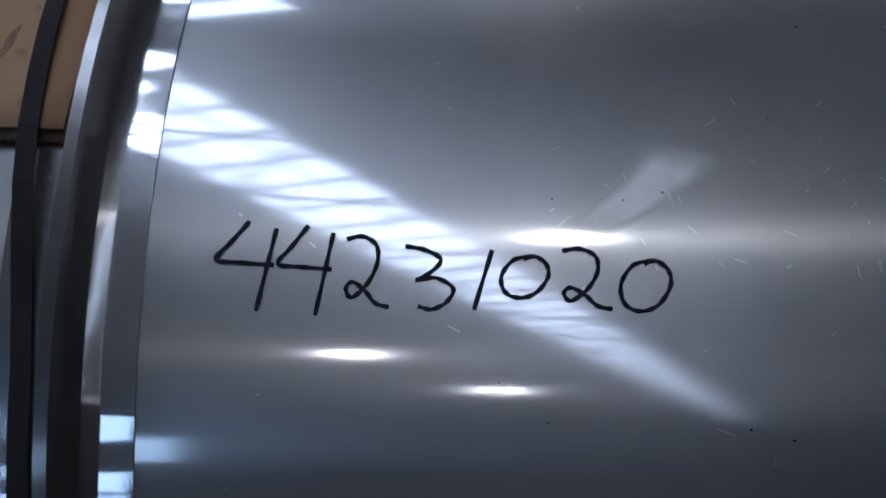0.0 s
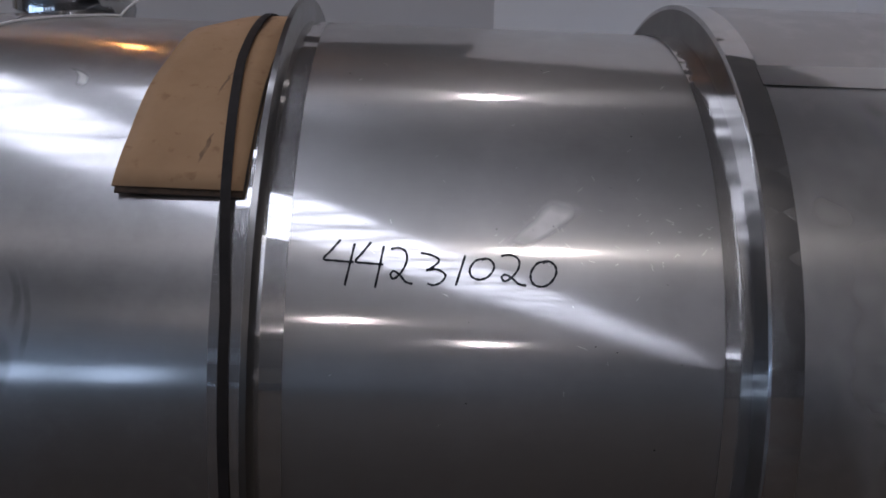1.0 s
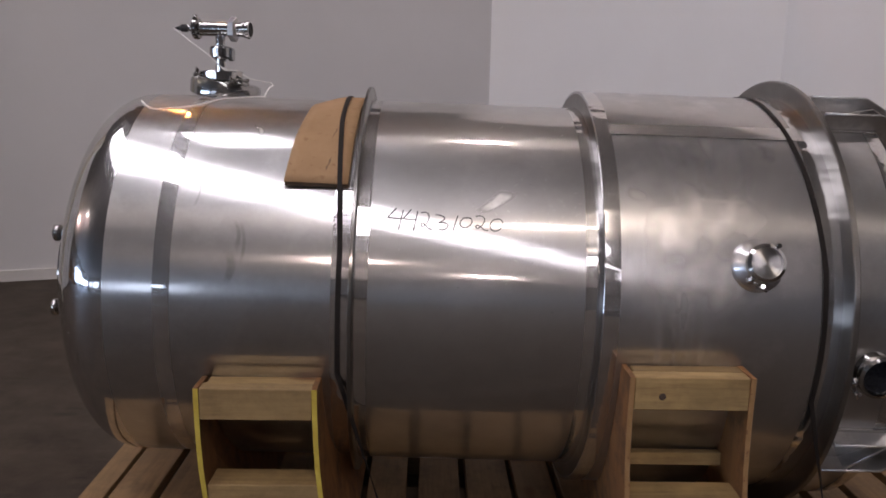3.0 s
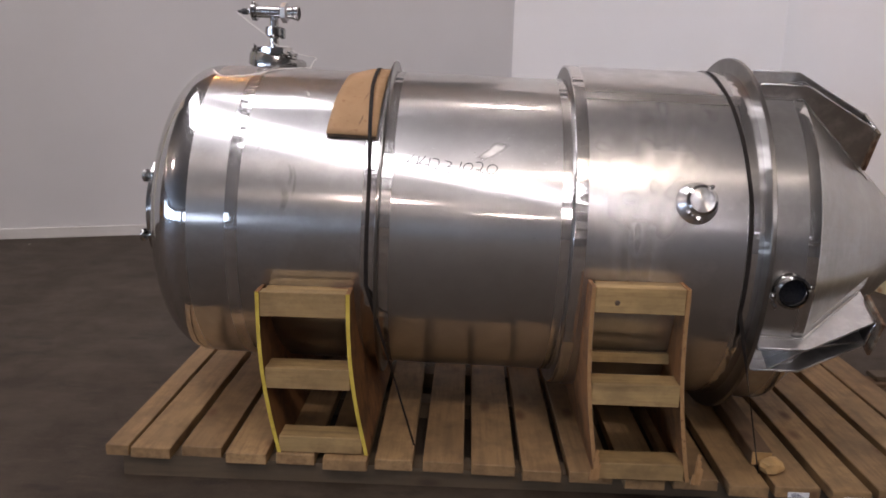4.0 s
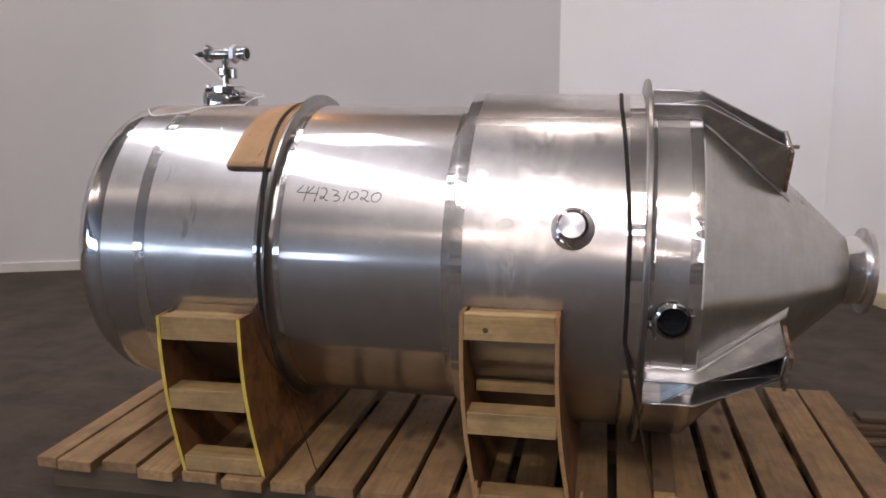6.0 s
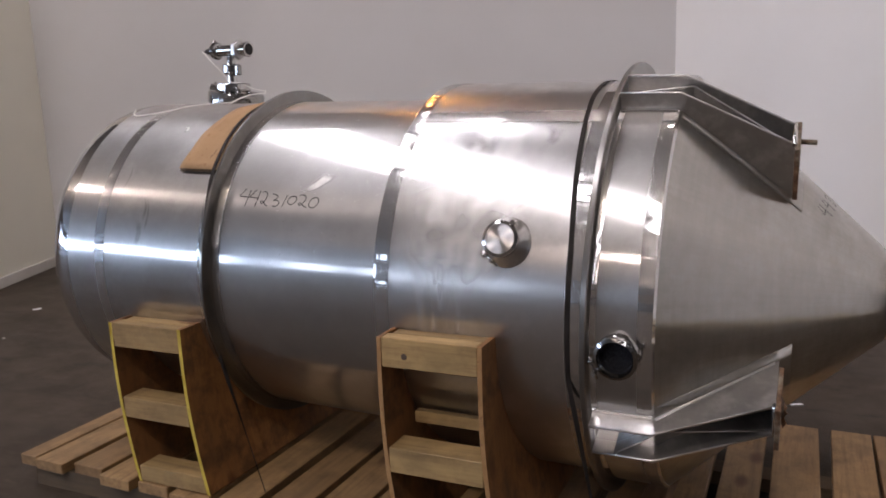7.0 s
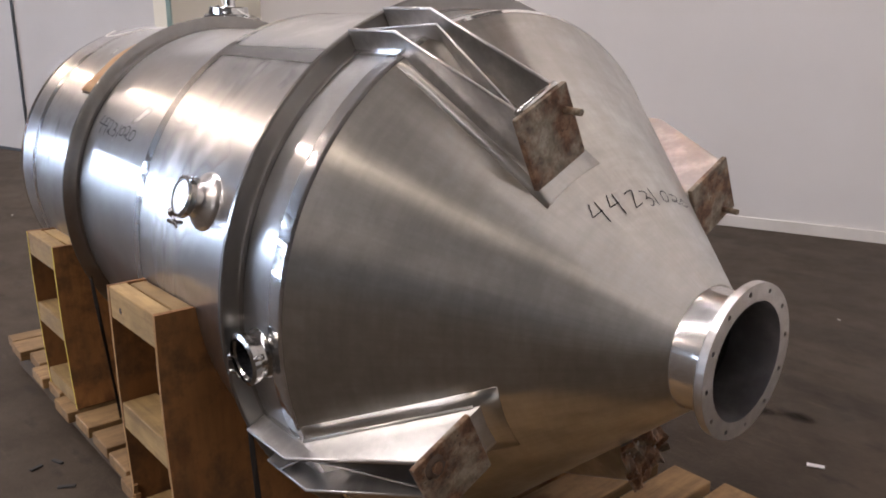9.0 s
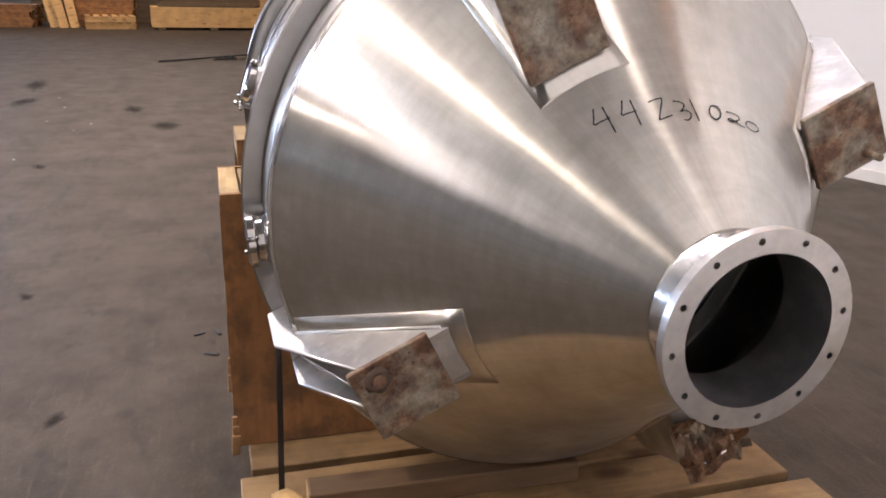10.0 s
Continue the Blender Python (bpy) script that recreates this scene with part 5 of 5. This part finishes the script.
# small litter
rl = random.Random(5)
litter = bmesh.new()
for k in range(90):
    x, y = rl.uniform(-6, 4.2), rl.uniform(-6.5, 3.0)
    if -1.25 < x < 1.95 and -0.75 < y < 0.8:
        continue
    s = rl.uniform(0.004, 0.014)
    bit = bmesh.new()
    bmesh.ops.create_icosphere(bit, subdivisions=1, radius=s)
    for v in bit.verts:
        v.co *= rl.uniform(0.6, 1.2)
        v.co.z *= 0.45
    join(litter, bit, Matrix.Translation((x, y, s * 0.3)))
thing("floor_litter", litter, M["debris"], "small pale crumbs of grit on the floor", "litter", kind="stuff")
for x, y, ln, w, rot in ((1.39, 1.06, 0.05, 0.018, 25), (0.86, 1.63, 0.09, 0.05, 70), (-2.9, 0.2, 0.06, 0.03, 10), (-3.2, 1.2, 0.05, 0.03, 60)):
    thing("paper_scrap", box(-ln / 2, -w / 2, 0, ln / 2, w / 2, 0.003), M["sticker"], "torn white paper scrap on the floor", "scrap", "paper scraps", m=Matrix.Translation((x, y, 0.001)) @ pose(0, 0, 0, 0, 0, rot))

# oil stains on the floor


def stain_mat():
    m, nt, p = node_mat("oil_stain")
    out = nt.nodes["Material Output"]
    p.inputs["Base Color"].default_value = (0.011, 0.009, 0.008, 1)
    p.inputs["Roughness"].default_value = 0.9
    p.inputs["Specular IOR Level"].default_value = 0.1
    uv = nt.nodes.new("ShaderNodeUVMap")
    sep = nt.nodes.new("ShaderNodeSeparateXYZ")
    nt.links.new(uv.outputs[0], sep.inputs[0])
    vec, _ = coords(nt)
    n = noise_of(nt, vec, 22.0, 4.0)
    s = add(nt, "ShaderNodeMath", operation="ADD")
    nt.links.new(sep.outputs[0], s.inputs[0])
    nt.links.new(mapped(nt, n, -0.35, 0.35, 0.25, 0.75), s.inputs[1])
    tr = nt.nodes.new("ShaderNodeBsdfTransparent")
    mx = nt.nodes.new("ShaderNodeMixShader")
    nt.links.new(mapped(nt, s.outputs[0], 0.62, 0.0, 0.30, 0.98), mx.inputs[0])
    nt.links.new(tr.outputs[0], mx.inputs[1])
    nt.links.new(p.outputs[0], mx.inputs[2])
    nt.links.new(mx.outputs[0], out.inputs[0])
    return m


M["stain"] = stain_mat()
rs = random.Random(21)
STAINS = [(1.08, 1.29, 0.075, 0.045), (1.20, 1.34, 0.075, 0.04), (0.83, 1.62, 0.12, 0.05), (0.355, -1.128, 0.05, 0.03), (-0.613, -1.37, 0.05, 0.03), (-2.1, -0.5, 0.2, 0.09), (-5.2, -1.3, 0.28, 0.10), (-5.8, -2.3, 0.35, 0.12), (-4.3, -1.0, 0.3, 0.13), (-7.0, -2.4, 0.5, 0.12), (-2.9, -1.7, 0.09, 0.05)]
for x, y, lx, ly in STAINS:
    bm = bmesh.new()
    uv = bm.loops.layers.uv.new("UVMap")
    mid = bm.verts.new((0, 0, 0))
    rim = [bm.verts.new((lx * math.cos(a) * rs.uniform(0.8, 1.2), ly * math.sin(a) * rs.uniform(0.8, 1.2), 0)) for a in (2 * math.pi * k / 16 for k in range(16))]
    for k in range(16):
        f = bm.faces.new((mid, rim[k], rim[(k + 1) % 16]))
        for loop, u in zip(f.loops, (0.0, 1.0, 1.0)):
            loop[uv].uv = (u, 0)
    thing("floor_stain", bm, M["stain"], "dark oil stain on the concrete floor", "stain", "floor stains", "structure", pose(x, y, 0.0015, 0, 0, rs.uniform(-25, 25)))
for x, y, ln, rot in ((-0.13, -0.69, 0.045, 20), (0.035, -0.712, 0.05, 60), (-0.131, -0.75, 0.04, 110)):
    thing("bark_chip", box(-ln / 2, -0.007, 0, ln / 2, 0.007, 0.006, 0.002), M["black"], "dark bark chip on the floor by the skid", "chip", "bark chips", m=Matrix.Translation((x, y, 0.0005)) @ pose(0, 0, 0, 0, 0, rot))

# ---- deck boards, last ----
rb = random.Random(3)
for i in range(len(EDGES) - 1):
    x0, x1 = EDGES[i], EDGES[i + 1]
    w = x1 - x0 - (0.009 if i == 0 else rb.uniform(0.018, 0.034))
    y0 = -0.582 - 0.030 * (x0 + 1.07) + rb.uniform(-0.018, 0.014)
    y1 = 0.37 + 0.105 * (x0 + 1.07) + rb.uniform(-0.015, 0.015)
    bm = box(0, 0, -0.037, w, y1 - y0, 0.0, 0.0025)
    m = Matrix.Translation((x0, y0, deck_z(x0 + w / 2))) @ pose(0, 0, 0, 0, math.degrees(0.012) + rb.uniform(-0.4, 0.4), rb.uniform(-0.5, 0.5))
    board = part("deck_board", bm, M["deck"], skid, "", m)
    if 14 <= i <= 17:
        tag = part("sticker", box(w * 0.28, -0.0022, -0.034, w * 0.28 + 0.064, -0.0002, -0.017), M["sticker"], board, "small white label on the board end")
        for k in range(3):
            part("print", box(w * 0.28 + 0.010, -0.0032, -0.031 + k * 0.0045, w * 0.28 + 0.047 - 0.008 * k, -0.0026, -0.029 + k * 0.0045), M["print"], tag)
